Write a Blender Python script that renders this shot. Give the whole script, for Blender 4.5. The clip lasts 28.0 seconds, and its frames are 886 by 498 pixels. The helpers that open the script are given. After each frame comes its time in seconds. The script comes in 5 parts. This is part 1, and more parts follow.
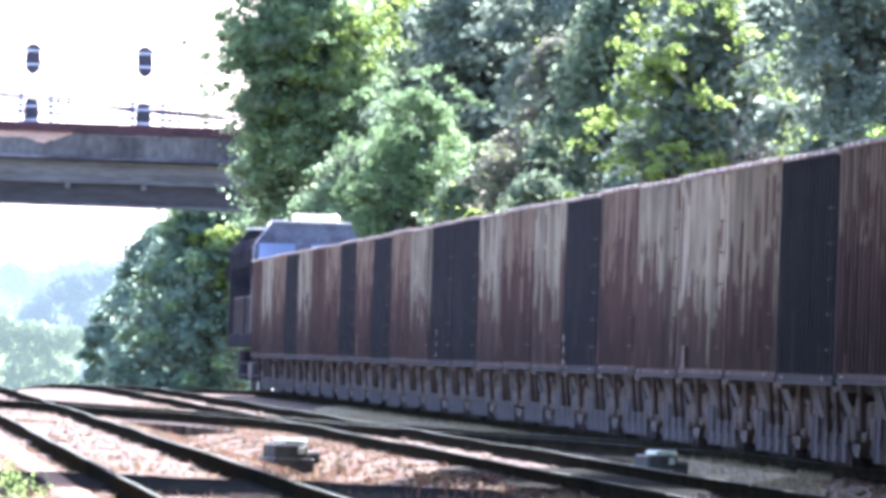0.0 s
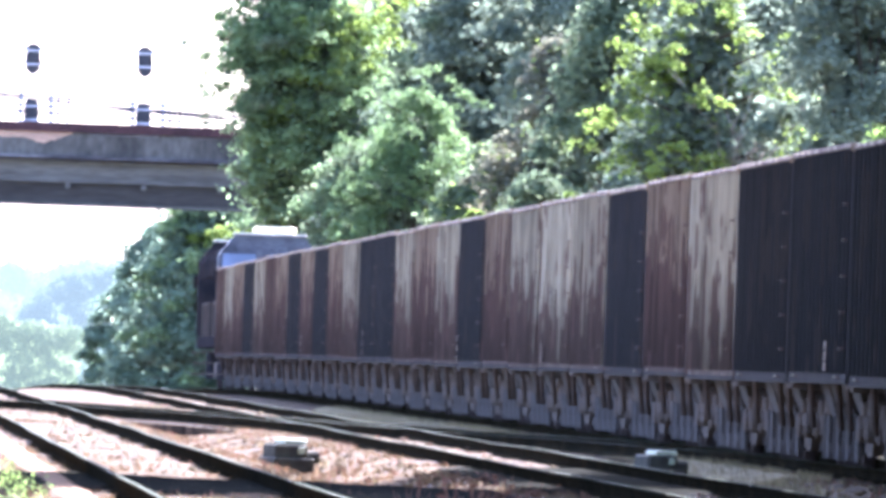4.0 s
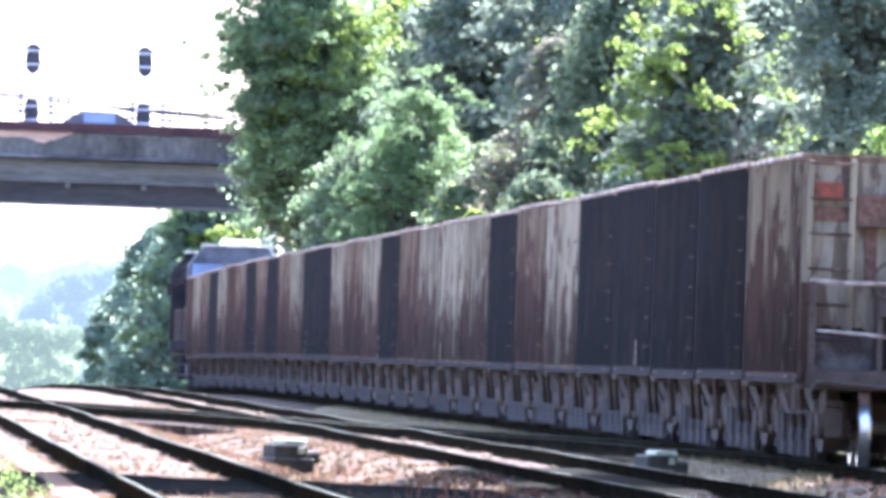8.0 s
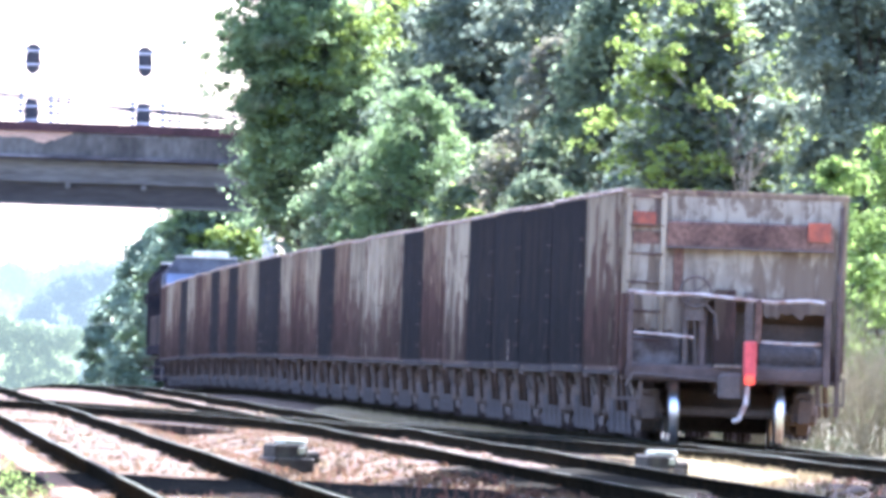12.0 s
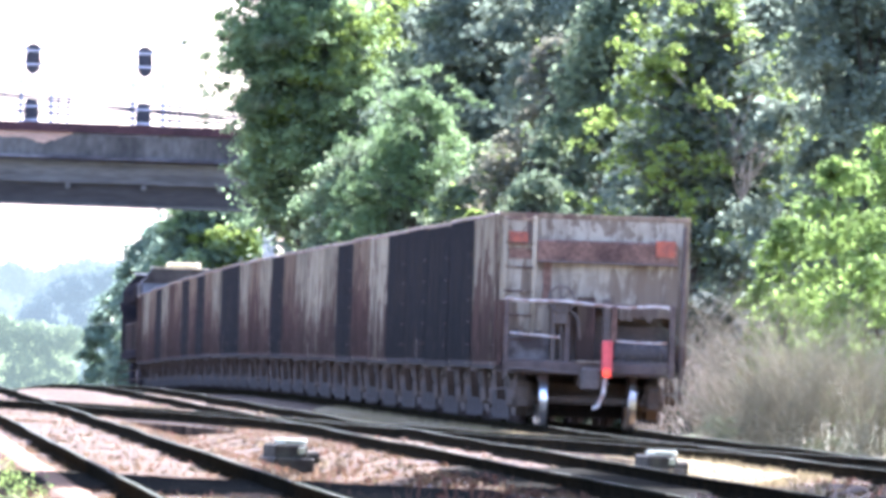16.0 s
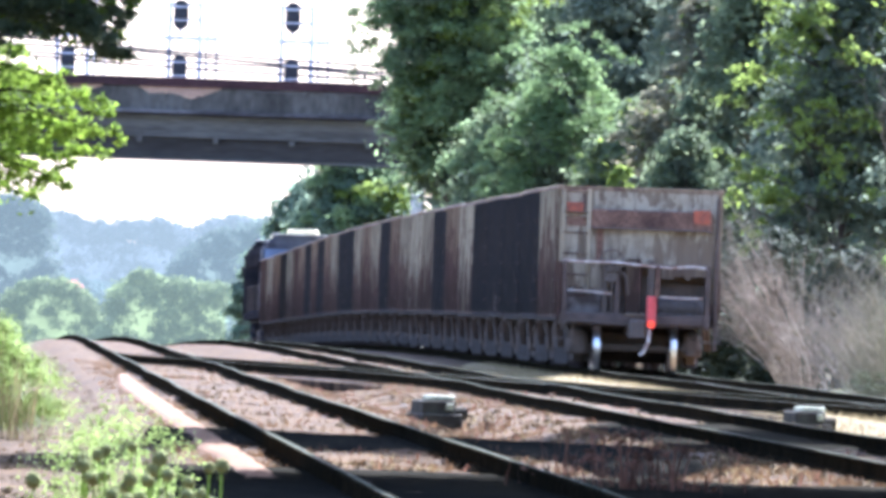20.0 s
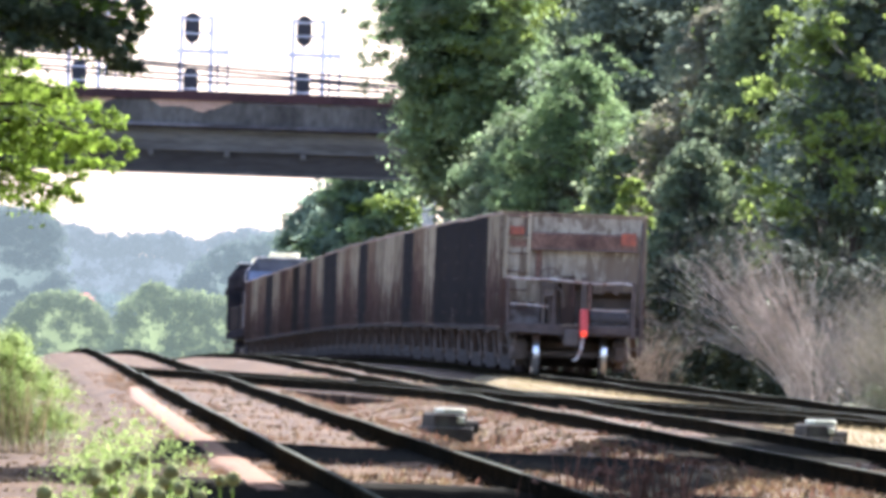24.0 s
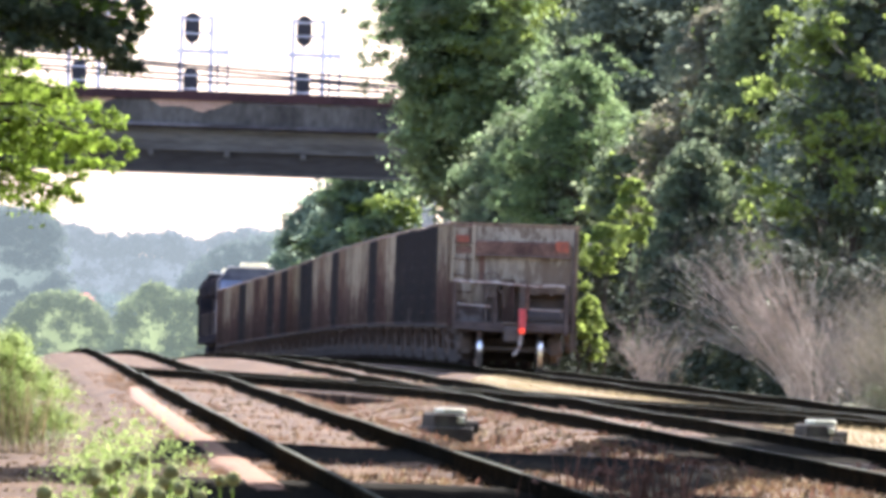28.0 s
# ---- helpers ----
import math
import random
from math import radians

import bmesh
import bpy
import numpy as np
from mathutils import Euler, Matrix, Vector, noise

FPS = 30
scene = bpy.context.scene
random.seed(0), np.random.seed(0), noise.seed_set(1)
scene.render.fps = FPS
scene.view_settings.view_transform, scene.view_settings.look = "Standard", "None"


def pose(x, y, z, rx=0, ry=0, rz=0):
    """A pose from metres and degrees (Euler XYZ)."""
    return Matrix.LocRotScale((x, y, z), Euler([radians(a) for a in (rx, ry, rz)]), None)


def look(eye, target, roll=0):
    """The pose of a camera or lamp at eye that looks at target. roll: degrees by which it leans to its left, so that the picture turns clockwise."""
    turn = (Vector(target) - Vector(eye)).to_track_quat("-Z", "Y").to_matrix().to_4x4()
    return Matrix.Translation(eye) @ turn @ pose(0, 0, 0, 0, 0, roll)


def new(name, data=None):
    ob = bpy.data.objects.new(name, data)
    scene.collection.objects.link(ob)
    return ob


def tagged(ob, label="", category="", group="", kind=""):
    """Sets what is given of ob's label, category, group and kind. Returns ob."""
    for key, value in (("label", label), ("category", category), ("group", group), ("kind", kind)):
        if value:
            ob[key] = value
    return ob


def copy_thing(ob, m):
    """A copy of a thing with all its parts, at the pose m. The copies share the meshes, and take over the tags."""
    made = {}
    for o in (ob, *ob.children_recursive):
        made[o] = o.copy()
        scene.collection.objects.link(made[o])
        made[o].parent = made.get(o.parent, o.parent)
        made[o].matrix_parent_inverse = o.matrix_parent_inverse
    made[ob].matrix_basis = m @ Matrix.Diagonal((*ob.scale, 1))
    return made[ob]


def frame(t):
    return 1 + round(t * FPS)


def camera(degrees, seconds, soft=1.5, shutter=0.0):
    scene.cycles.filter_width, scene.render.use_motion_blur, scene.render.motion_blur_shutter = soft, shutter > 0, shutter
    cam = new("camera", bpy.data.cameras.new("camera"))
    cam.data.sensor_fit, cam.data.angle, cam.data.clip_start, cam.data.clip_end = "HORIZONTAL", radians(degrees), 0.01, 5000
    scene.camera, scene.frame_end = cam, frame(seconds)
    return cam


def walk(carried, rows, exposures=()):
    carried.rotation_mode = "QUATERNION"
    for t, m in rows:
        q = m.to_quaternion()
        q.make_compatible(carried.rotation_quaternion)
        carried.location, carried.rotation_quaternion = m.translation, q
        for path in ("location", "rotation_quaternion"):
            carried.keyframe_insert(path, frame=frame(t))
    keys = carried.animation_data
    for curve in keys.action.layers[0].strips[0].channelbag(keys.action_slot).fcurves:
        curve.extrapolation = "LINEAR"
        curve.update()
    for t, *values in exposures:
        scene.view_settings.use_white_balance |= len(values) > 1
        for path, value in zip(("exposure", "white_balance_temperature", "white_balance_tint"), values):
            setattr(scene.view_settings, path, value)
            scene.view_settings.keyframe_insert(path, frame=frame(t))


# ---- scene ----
# ---------------------------------------------------------------- camera
EYE = (0.0, 0.0, 1.1)
cam = camera(2.363, 28.0, soft=4.2)


def aim(right, down):
    """A camera turned right and down by so many thousandths of a degree from its first heading."""
    return pose(*EYE, 90.291 - down / 1000, -2.0, -right / 1000)


STILL, LAST = (0, 0), (-425, 97)
walk(cam, [(0.0, aim(*STILL)), (3.0, aim(*STILL)), (9.0, aim(*STILL)), (15.0, aim(*STILL)), (18.5, aim(0, 0)), (18.7, aim(-3, -6)),
           (18.8, aim(-5, -36)), (19.0, aim(-13, -46)), (19.1, aim(-25, -38)), (19.3, aim(-81, 4)), (19.5, aim(-145, 61)),
           (19.7, aim(-240, 138)), (20.0, aim(-395, 131)), (20.2, aim(-530, 190)), (20.4, aim(-606, 205)), (20.5, aim(-600, 208)),
           (20.6, aim(-590, 195)), (20.8, aim(-500, 84)), (20.9, aim(-430, 86)), (21.0, aim(-433, 98)), (21.5, aim(*LAST)),
           (23.5, aim(*LAST)), (25.0, aim(*LAST)), (28.0, aim(*LAST))],
     exposures=[(0.0, 3.33, 5120, 29), (7.0, 3.38, 5120, 29), (12.0, 3.38, 5120, 29), (17.0, 3.10, 5180, 29), (18.8, 3.00, 5180, 28), (20.0, 2.62, 5140, 23), (20.9, 2.44, 5290, 24), (23.0, 2.39, 5490, 25), (28.0, 2.37, 5790, 27)])

# ---------------------------------------------------------------- light
SUN_ELEV, SUN_AZ = 44.0, 27.0          # azimuth to the right of straight ahead
world = bpy.data.worlds.new("world")
scene.world = world
world.use_nodes = True
sky = world.node_tree.nodes.new("ShaderNodeTexSky")
sky.sky_type, sky.sun_disc = "NISHITA", False
sky.sun_elevation, sky.sun_rotation = radians(SUN_ELEV), radians(SUN_AZ)
sky.air_density, sky.dust_density, sky.ozone_density = 0.8, 2.6, 0.4
back = world.node_tree.nodes["Background"]
back.inputs["Strength"].default_value = 0.125
world.node_tree.links.new(sky.outputs[0], back.inputs[0])
sun = new("sun", bpy.data.lights.new("sun", "SUN"))
sun.data.energy, sun.data.angle, sun.data.color = 5.0, radians(0.6), (1.0, 0.94, 0.85)
a, e = radians(SUN_AZ), radians(SUN_ELEV)
sun.matrix_world = look((0, 0, 60), Vector((0, 0, 60)) - Vector((math.sin(a) * math.cos(e), math.cos(a) * math.cos(e), math.sin(e))))


# ---------------------------------------------------------------- materials
def shader(name, base, rough=0.8, metal=0.0, other=None, scale=3.0, stretch=(1, 1, 1), lo=0.4, hi=0.65, fine=0.25, bump=0.0,
           spread=0.0, through_light=0.0, island=0.0, coords="Object", spec=0.06):
    """A surface of two colours mixed by noise, with finer mottling, bump, and a spread of value from object to object."""
    m = bpy.data.materials.new(name)
    m.use_nodes = True
    nt = m.node_tree
    N, L = nt.nodes.new, nt.links.new
    bsdf = nt.nodes["Principled BSDF"]
    bsdf.inputs["Roughness"].default_value, bsdf.inputs["Metallic"].default_value = rough, metal
    bsdf.inputs["Specular IOR Level"].default_value = spec
    co, mp = N("ShaderNodeTexCoord"), N("ShaderNodeMapping")
    mp.inputs["Scale"].default_value = stretch
    L(co.outputs[coords], mp.inputs["Vector"])
    big, small = N("ShaderNodeTexNoise"), N("ShaderNodeTexNoise")
    big.inputs["Scale"].default_value, big.inputs["Detail"].default_value = scale, 5
    small.inputs["Scale"].default_value, small.inputs["Detail"].default_value = scale * 9, 4
    L(mp.outputs[0], big.inputs["Vector"]), L(mp.outputs[0], small.inputs["Vector"])
    ramp = N("ShaderNodeMapRange")
    ramp.inputs["From Min"].default_value, ramp.inputs["From Max"].default_value = lo, hi
    L(big.outputs["Fac"], ramp.inputs["Value"])
    mix = N("ShaderNodeMix")
    mix.data_type = "RGBA"
    mix.inputs["A"].default_value = (*base, 1)
    mix.inputs["B"].default_value = (*(other or [c * 0.7 for c in base]), 1)
    L(ramp.outputs[0], mix.inputs["Factor"])
    hsv = N("ShaderNodeHueSaturation")
    L(mix.outputs["Result"], hsv.inputs["Color"])
    val = N("ShaderNodeMapRange")
    val.inputs["From Min"].default_value, val.inputs["From Max"].default_value = 0.25, 0.75
    val.inputs["To Min"].default_value, val.inputs["To Max"].default_value = 1 - fine, 1 + fine
    L(small.outputs["Fac"], val.inputs["Value"])
    out = val.outputs[0]
    if spread or island:
        src = N("ShaderNodeObjectInfo").outputs["Random"] if spread else N("ShaderNodeNewGeometry").outputs["Random Per Island"]
        r = N("ShaderNodeMapRange")
        r.inputs["To Min"].default_value, r.inputs["To Max"].default_value = 1 - (spread or island), 1 + (spread or island)
        L(src, r.inputs["Value"])
        mul = N("ShaderNodeMath")
        mul.operation = "MULTIPLY"
        L(out, mul.inputs[0]), L(r.outputs[0], mul.inputs[1])
        out = mul.outputs[0]
    L(out, hsv.inputs["Value"])
    L(hsv.outputs[0], bsdf.inputs["Base Color"])
    if bump:
        b = N("ShaderNodeBump")
        b.inputs["Strength"].default_value, b.inputs["Distance"].default_value = bump, 0.03
        L(small.outputs["Fac"], b.inputs["Height"]), L(b.outputs[0], bsdf.inputs["Normal"])
    if through_light:
        tr, ms = N("ShaderNodeBsdfTranslucent"), N("ShaderNodeMixShader")
        tint = N("ShaderNodeHueSaturation")
        tint.inputs["Saturation"].default_value, tint.inputs["Value"].default_value = 1.05, 1.35
        L(hsv.outputs[0], tint.inputs["Color"]), L(tint.outputs[0], tr.inputs["Color"])
        ms.inputs[0].default_value = through_light
        L(bsdf.outputs[0], ms.inputs[1]), L(tr.outputs[0], ms.inputs[2])
        L(ms.outputs[0], nt.nodes["Material Output"].inputs["Surface"])
    return m


def leaf(name, base, other, through_light=0.5):
    return shader(name, base, 0.75, other=other, scale=0.5, fine=0.2, through_light=through_light, island=0.2, spec=0.03)


# Leaf surface with distance haze put into its emission.
def haze_leaf(name, base, glow, strength):
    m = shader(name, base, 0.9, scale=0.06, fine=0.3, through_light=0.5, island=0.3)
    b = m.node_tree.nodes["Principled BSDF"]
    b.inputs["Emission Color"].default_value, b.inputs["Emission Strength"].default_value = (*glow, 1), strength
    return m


def weathered(name, paint, rust, dark, upto, flakes=0.0):
    """Old car paint: vertical run-down streaks, rust from below up to about a height."""
    m = bpy.data.materials.new(name)
    m.use_nodes = True
    nt = m.node_tree
    N, L = nt.nodes.new, nt.links.new
    bsdf = nt.nodes["Principled BSDF"]
    bsdf.inputs["Roughness"].default_value, bsdf.inputs["Specular IOR Level"].default_value = 0.9, 0.02
    co, info, add = N("ShaderNodeTexCoord"), N("ShaderNodeObjectInfo"), N("ShaderNodeVectorMath")
    off = N("ShaderNodeVectorMath")
    off.operation = "SCALE"
    off.inputs[0].default_value = (37, 91, 0)
    L(info.outputs["Random"], off.inputs["Scale"])
    L(co.outputs["Object"], add.inputs[0]), L(off.outputs[0], add.inputs[1])
    def tex(stretch, scale, detail=4):
        mp, n = N("ShaderNodeMapping"), N("ShaderNodeTexNoise")
        mp.inputs["Scale"].default_value = stretch
        n.inputs["Scale"].default_value, n.inputs["Detail"].default_value = scale, detail
        L(add.outputs[0], mp.inputs["Vector"]), L(mp.outputs[0], n.inputs["Vector"])
        return n.outputs["Fac"]
    def math2(op, x, y):
        n = N("ShaderNodeMath")
        n.operation = op
        for i, v in enumerate((x, y)):
            if isinstance(v, (int, float)):
                n.inputs[i].default_value = v
            else:
                L(v, n.inputs[i])
        return n.outputs[0]
    def span(v, a0, a1):
        n = N("ShaderNodeMapRange")
        n.inputs["From Min"].default_value, n.inputs["From Max"].default_value = a0, a1
        L(v, n.inputs["Value"])
        return n.outputs[0]
    def blend(f, c0, c1):
        n = N("ShaderNodeMix")
        n.data_type = "RGBA"
        L(f, n.inputs["Factor"])
        for s, c in (("A", c0), ("B", c1)):
            if isinstance(c, tuple):
                n.inputs[s].default_value = (*c, 1)
            else:
                L(c, n.inputs[s])
        return n.outputs["Result"]
    streak, wide, blot = tex((1.0, 0.4, 0.1), 2.8), tex((0.5, 0.16, 0.05), 1.0, 2), tex((1, 0.3, 0.5), 4.0, 6)
    sep = N("ShaderNodeSeparateXYZ")
    L(co.outputs["Object"], sep.inputs[0])
    runs = tex((1.0, 0.8, 0.07), 4.5, 3)
    edge = math2("ADD", math2("MULTIPLY", math2("SUBTRACT", streak, 0.5), 3.6), math2("MULTIPLY", math2("SUBTRACT", runs, 0.5), 2.6))
    edge = math2("ADD", edge, math2("MULTIPLY", math2("SUBTRACT", blot, 0.5), 1.2))
    edge = math2("ADD", edge, math2("MULTIPLY", math2("SUBTRACT", tex((1, 1.3, 0.2), 3.0, 6), 0.5), 3.0))
    rusty = span(math2("SUBTRACT", math2("SUBTRACT", sep.outputs["Z"], upto), edge), 0.07, -0.09)
    rusty = math2("MULTIPLY", rusty, 0.93)
    c = blend(rusty, paint, rust)
    c = blend(math2("MULTIPLY", span(wide, 0.52, 0.68), 0.7), c, dark)
    c = blend(math2("MULTIPLY", span(tex((1, 0.3, 0.12), 9.0), 0.5, 0.7), 0.55), c, dark)
    grime = math2("MULTIPLY", span(math2("ADD", sep.outputs["Z"], math2("MULTIPLY", math2("SUBTRACT", runs, 0.5), 2.0)), 2.35, 1.2), 0.72)
    c = blend(grime, c, dark)
    if flakes:
        spots = math2("MULTIPLY", span(tex((1, 1, 0.7), 9.0, 5), 0.53, 0.6), span(sep.outputs["Z"], 2.1, 3.3))
        c = blend(math2("MULTIPLY", spots, flakes), c, rust)
        c = blend(math2("MULTIPLY", span(tex((0.7, 1, 0.9), 2.2, 6), 0.5, 0.7), 0.6), c, rust)
    lines = math2("MULTIPLY", span(tex((1, 1.1, 0.03), 5.0, 5), 0.45, 0.75), 0.5)
    c = blend(lines, c, dark)
    chips = math2("MULTIPLY", span(tex((1, 1.0, 0.3), 3.2, 6), 0.57, 0.61), 0.85)
    c = blend(chips, c, rust)
    L(c, bsdf.inputs["Base Color"])
    b = N("ShaderNodeBump")
    b.inputs["Strength"].default_value, b.inputs["Distance"].default_value = 0.5, 0.02
    L(blot, b.inputs["Height"]), L(b.outputs[0], bsdf.inputs["Normal"])
    return m


M = {}
M["ballast"] = shader("ballast", (0.075, 0.047, 0.019), 0.9, other=(0.036, 0.025, 0.012), scale=0.9, fine=0.6, bump=0.9, coords="Object")
# Near-black ground colour that paints the shade bands.
M["band_shade"] = shader("band_shade", (0.016, 0.016, 0.013), 0.95, other=(0.027, 0.026, 0.019), scale=2.5, fine=0.5, bump=0.8, spec=0.0)
M["verge"] = shader("verge", (0.085, 0.093, 0.043), 0.95, other=(0.170, 0.136, 0.085), scale=0.3, fine=0.5, bump=1.0)
M["stone"] = shader("stone", (0.114, 0.081, 0.036), 0.85, other=(0.060, 0.044, 0.022), scale=1.5, island=0.4)
M["rail_side"] = shader("rail_side", (0.012, 0.011, 0.007), 0.95, other=(0.024, 0.018, 0.01), scale=1.0, spec=0.0)
# Green tint stands in for a lens colour fringe along the rails.
M["rail_head"] = shader("rail_head", (0.06, 0.07, 0.042), 0.8, other=(0.03, 0.038, 0.019), scale=2.0, fine=0.2, spec=0.05)
M["tie"] = shader("tie", (0.085, 0.058, 0.034), 0.9, other=(0.042, 0.032, 0.021), scale=2.0, island=0.4)
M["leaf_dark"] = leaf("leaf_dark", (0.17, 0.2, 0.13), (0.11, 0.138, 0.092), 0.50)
# Near-black leaf colour with the shade already put into it.
M["leaf_shade"] = leaf("leaf_shade", (0.045, 0.055, 0.03), (0.03, 0.04, 0.024), 0.12)
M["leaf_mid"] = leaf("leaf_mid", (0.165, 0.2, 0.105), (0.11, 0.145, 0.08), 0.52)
# The next two lighter greens also put sunlight into fans, tips and sprays.
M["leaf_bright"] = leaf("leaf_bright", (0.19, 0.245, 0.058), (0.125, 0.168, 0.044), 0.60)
M["leaf_lighter"] = leaf("leaf_lighter", (0.215, 0.285, 0.135), (0.15, 0.205, 0.1), 0.66)
M["leaf_sapling"] = leaf("leaf_sapling", (0.165, 0.23, 0.06), (0.105, 0.152, 0.045), 0.55)
M["leaf_lime"] = leaf("leaf_lime", (0.2, 0.285, 0.045), (0.125, 0.185, 0.034), 0.45)
M["leaf_silver"] = leaf("leaf_silver", (0.175, 0.245, 0.1), (0.12, 0.17, 0.074), 0.50)
M["leaf_olive"] = leaf("leaf_olive", (0.215, 0.2, 0.125), (0.13, 0.138, 0.09), 0.50)
M["bark"] = shader("bark", (0.07, 0.055, 0.042), 0.95, scale=3.0, stretch=(1, 1, 0.2), bump=0.6)
M["end_paint"] = weathered("end_paint", (0.385, 0.325, 0.22), (0.17, 0.125, 0.08), (0.085, 0.058, 0.042), 2.0, 0.85)
M["weed"] = leaf("weed", (0.15, 0.16, 0.085), (0.11, 0.11, 0.06), 0.4)
M["brush"] = shader("brush", (0.26, 0.235, 0.14), 0.9, other=(0.165, 0.145, 0.09), scale=0.8, island=0.35)
M["twig"] = shader("twig", (0.35, 0.30, 0.225), 0.9, other=(0.19, 0.155, 0.115), scale=1.0, island=0.4)
M["grass"] = leaf("grass", (0.196, 0.255, 0.076), (0.136, 0.187, 0.060), 0.55)
M["dry"] = shader("dry", (0.176, 0.096, 0.064), 0.9, scale=2.0, island=0.4, through_light=0.2)
M["tan_grass"] = shader("tan_grass", (0.156, 0.099, 0.051), 0.9, other=(0.088, 0.054, 0.031), scale=1.0, island=0.4, through_light=0.25)
M["straw"] = shader("straw", (0.259, 0.212, 0.109), 0.9, other=(0.172, 0.141, 0.075), scale=1.0, island=0.35, through_light=0.25)
M["sand"] = shader("sand", (0.176, 0.110, 0.063), 0.95, other=(0.141, 0.088, 0.051), scale=1.2, fine=0.25, bump=0.4)
M["seed"] = shader("seed", (0.34, 0.37, 0.14), 0.9, scale=14.0, fine=0.4, bump=0.8)
M["paint_light"] = weathered("paint_light", (0.345, 0.278, 0.172), (0.110, 0.063, 0.046), (0.043, 0.030, 0.021), 2.2)
M["paint_white"] = weathered("paint_white", (0.440, 0.358, 0.225), (0.122, 0.072, 0.052), (0.049, 0.035, 0.024), 1.8)
M["paint_tan"] = weathered("paint_tan", (0.255, 0.178, 0.107), (0.098, 0.056, 0.041), (0.038, 0.026, 0.019), 2.5)
M["paint_brown"] = weathered("paint_brown", (0.110, 0.068, 0.046), (0.078, 0.046, 0.032), (0.033, 0.024, 0.018), 1.6)
M["paint_black"] = weathered("paint_black", (0.039, 0.035, 0.031), (0.049, 0.039, 0.030), (0.027, 0.024, 0.021), 0.6)
M["under"] = shader("under", (0.118, 0.094, 0.072), 0.85, other=(0.15, 0.108, 0.078), scale=3.0)
M["wheel"] = shader("wheel", (0.82, 0.82, 0.8), 0.3, metal=0.95, scale=4.0, fine=0.1, spec=0.5)
M["wheel_dull"] = shader("wheel_dull", (0.06, 0.045, 0.04), 0.7, scale=4.0)
M["rung"] = shader("rung", (0.589, 0.500, 0.396), 0.6, other=(0.321, 0.200, 0.135), scale=6.0)
M["orange"] = shader("orange", (0.400, 0.114, 0.060), 0.6, other=(0.224, 0.085, 0.055), scale=6.0)
M["rust"] = shader("rust", (0.2, 0.115, 0.075), 0.9, other=(0.085, 0.05, 0.036), scale=1.6, lo=0.38, hi=0.7, fine=0.45)
M["red"] = shader("red", (0.72, 0.12, 0.1), 0.5, scale=5.0)
M["loco"] = shader("loco", (0.026, 0.024, 0.025), 0.9, other=(0.048, 0.040, 0.036), scale=1.2, spec=0.0)
M["loco_cab"] = shader("loco_cab", (0.13, 0.135, 0.14), 0.6, other=(0.07, 0.07, 0.075), scale=1.5)
M["loco_roof"] = shader("loco_roof", (0.2, 0.2, 0.195), 0.5, other=(0.13, 0.13, 0.125), scale=2.0)
# Rust-mottled, and pale to put sun on car rims and ledges.
M["chord"] = shader("chord", (0.36, 0.285, 0.19), 0.7, other=(0.1, 0.062, 0.045), scale=1.6, lo=0.4, hi=0.55, fine=0.4)
M["chute"] = shader("chute", (0.098, 0.084, 0.07), 0.85, other=(0.074, 0.06, 0.05), scale=2.2, fine=0.35)
M["panel_grey"] = shader("panel_grey", (0.15, 0.13, 0.11), 0.85, other=(0.07, 0.055, 0.045), scale=3.5, lo=0.42, hi=0.62, fine=0.4)
M["strut"] = shader("strut", (0.125, 0.09, 0.068), 0.85, other=(0.085, 0.062, 0.048), scale=3.0)
M["lamp_red"] = shader("lamp_red", (0.8, 0.06, 0.03), 0.3, scale=5.0, fine=0.05)
M["lamp_red"].node_tree.nodes["Principled BSDF"].inputs["Emission Color"].default_value = (1, 0.08, 0.03, 1)
M["lamp_red"].node_tree.nodes["Principled BSDF"].inputs["Emission Strength"].default_value = 0.25
M["pale"] = shader("pale", (0.749, 0.680, 0.540), 0.6, scale=5.0)
M["yellow"] = shader("yellow", (0.75, 0.68, 0.4), 0.6, scale=5.0)
M["concrete"] = shader("concrete", (0.36, 0.33, 0.31), 0.9, other=(0.2, 0.17, 0.16), scale=0.5, stretch=(1, 1, 0.4), bump=0.3)
M["concrete_bare"] = shader("concrete_bare", (0.52, 0.33, 0.215), 0.9, other=(0.38, 0.24, 0.16), scale=1.5, bump=0.4)
M["ledge"] = shader("ledge", (0.17, 0.155, 0.14), 0.9, other=(0.08, 0.07, 0.065), scale=0.5, stretch=(0.6, 1, 2), lo=0.42, hi=0.6, fine=0.4)
M["soot"] = shader("soot", (0.1, 0.085, 0.085), 0.9, other=(0.06, 0.05, 0.05), scale=0.7, stretch=(1, 1, 0.3))
M["girder"] = shader("girder", (0.067, 0.060, 0.049), 0.8, other=(0.047, 0.041, 0.033), scale=0.6, stretch=(0.3, 1, 2))
M["stained"] = shader("stained", (0.130, 0.118, 0.094), 0.9, other=(0.073, 0.066, 0.053), scale=0.45, stretch=(1, 1, 0.5), lo=0.42, hi=0.58, fine=0.35)
M["maroon"] = shader("maroon", (0.078, 0.040, 0.037), 0.9, other=(0.052, 0.030, 0.028), scale=0.7)
M["girder_edge"] = shader("girder_edge", (0.156, 0.143, 0.115), 0.8, other=(0.078, 0.070, 0.057), scale=0.7, stretch=(0.25, 1, 3), fine=0.35)
M["signal_black"] = shader("signal_black", (0.02, 0.02, 0.022), 0.6, scale=3.0, spec=0.5)
M["cable"] = shader("cable", (0.05, 0.05, 0.055), 0.6)
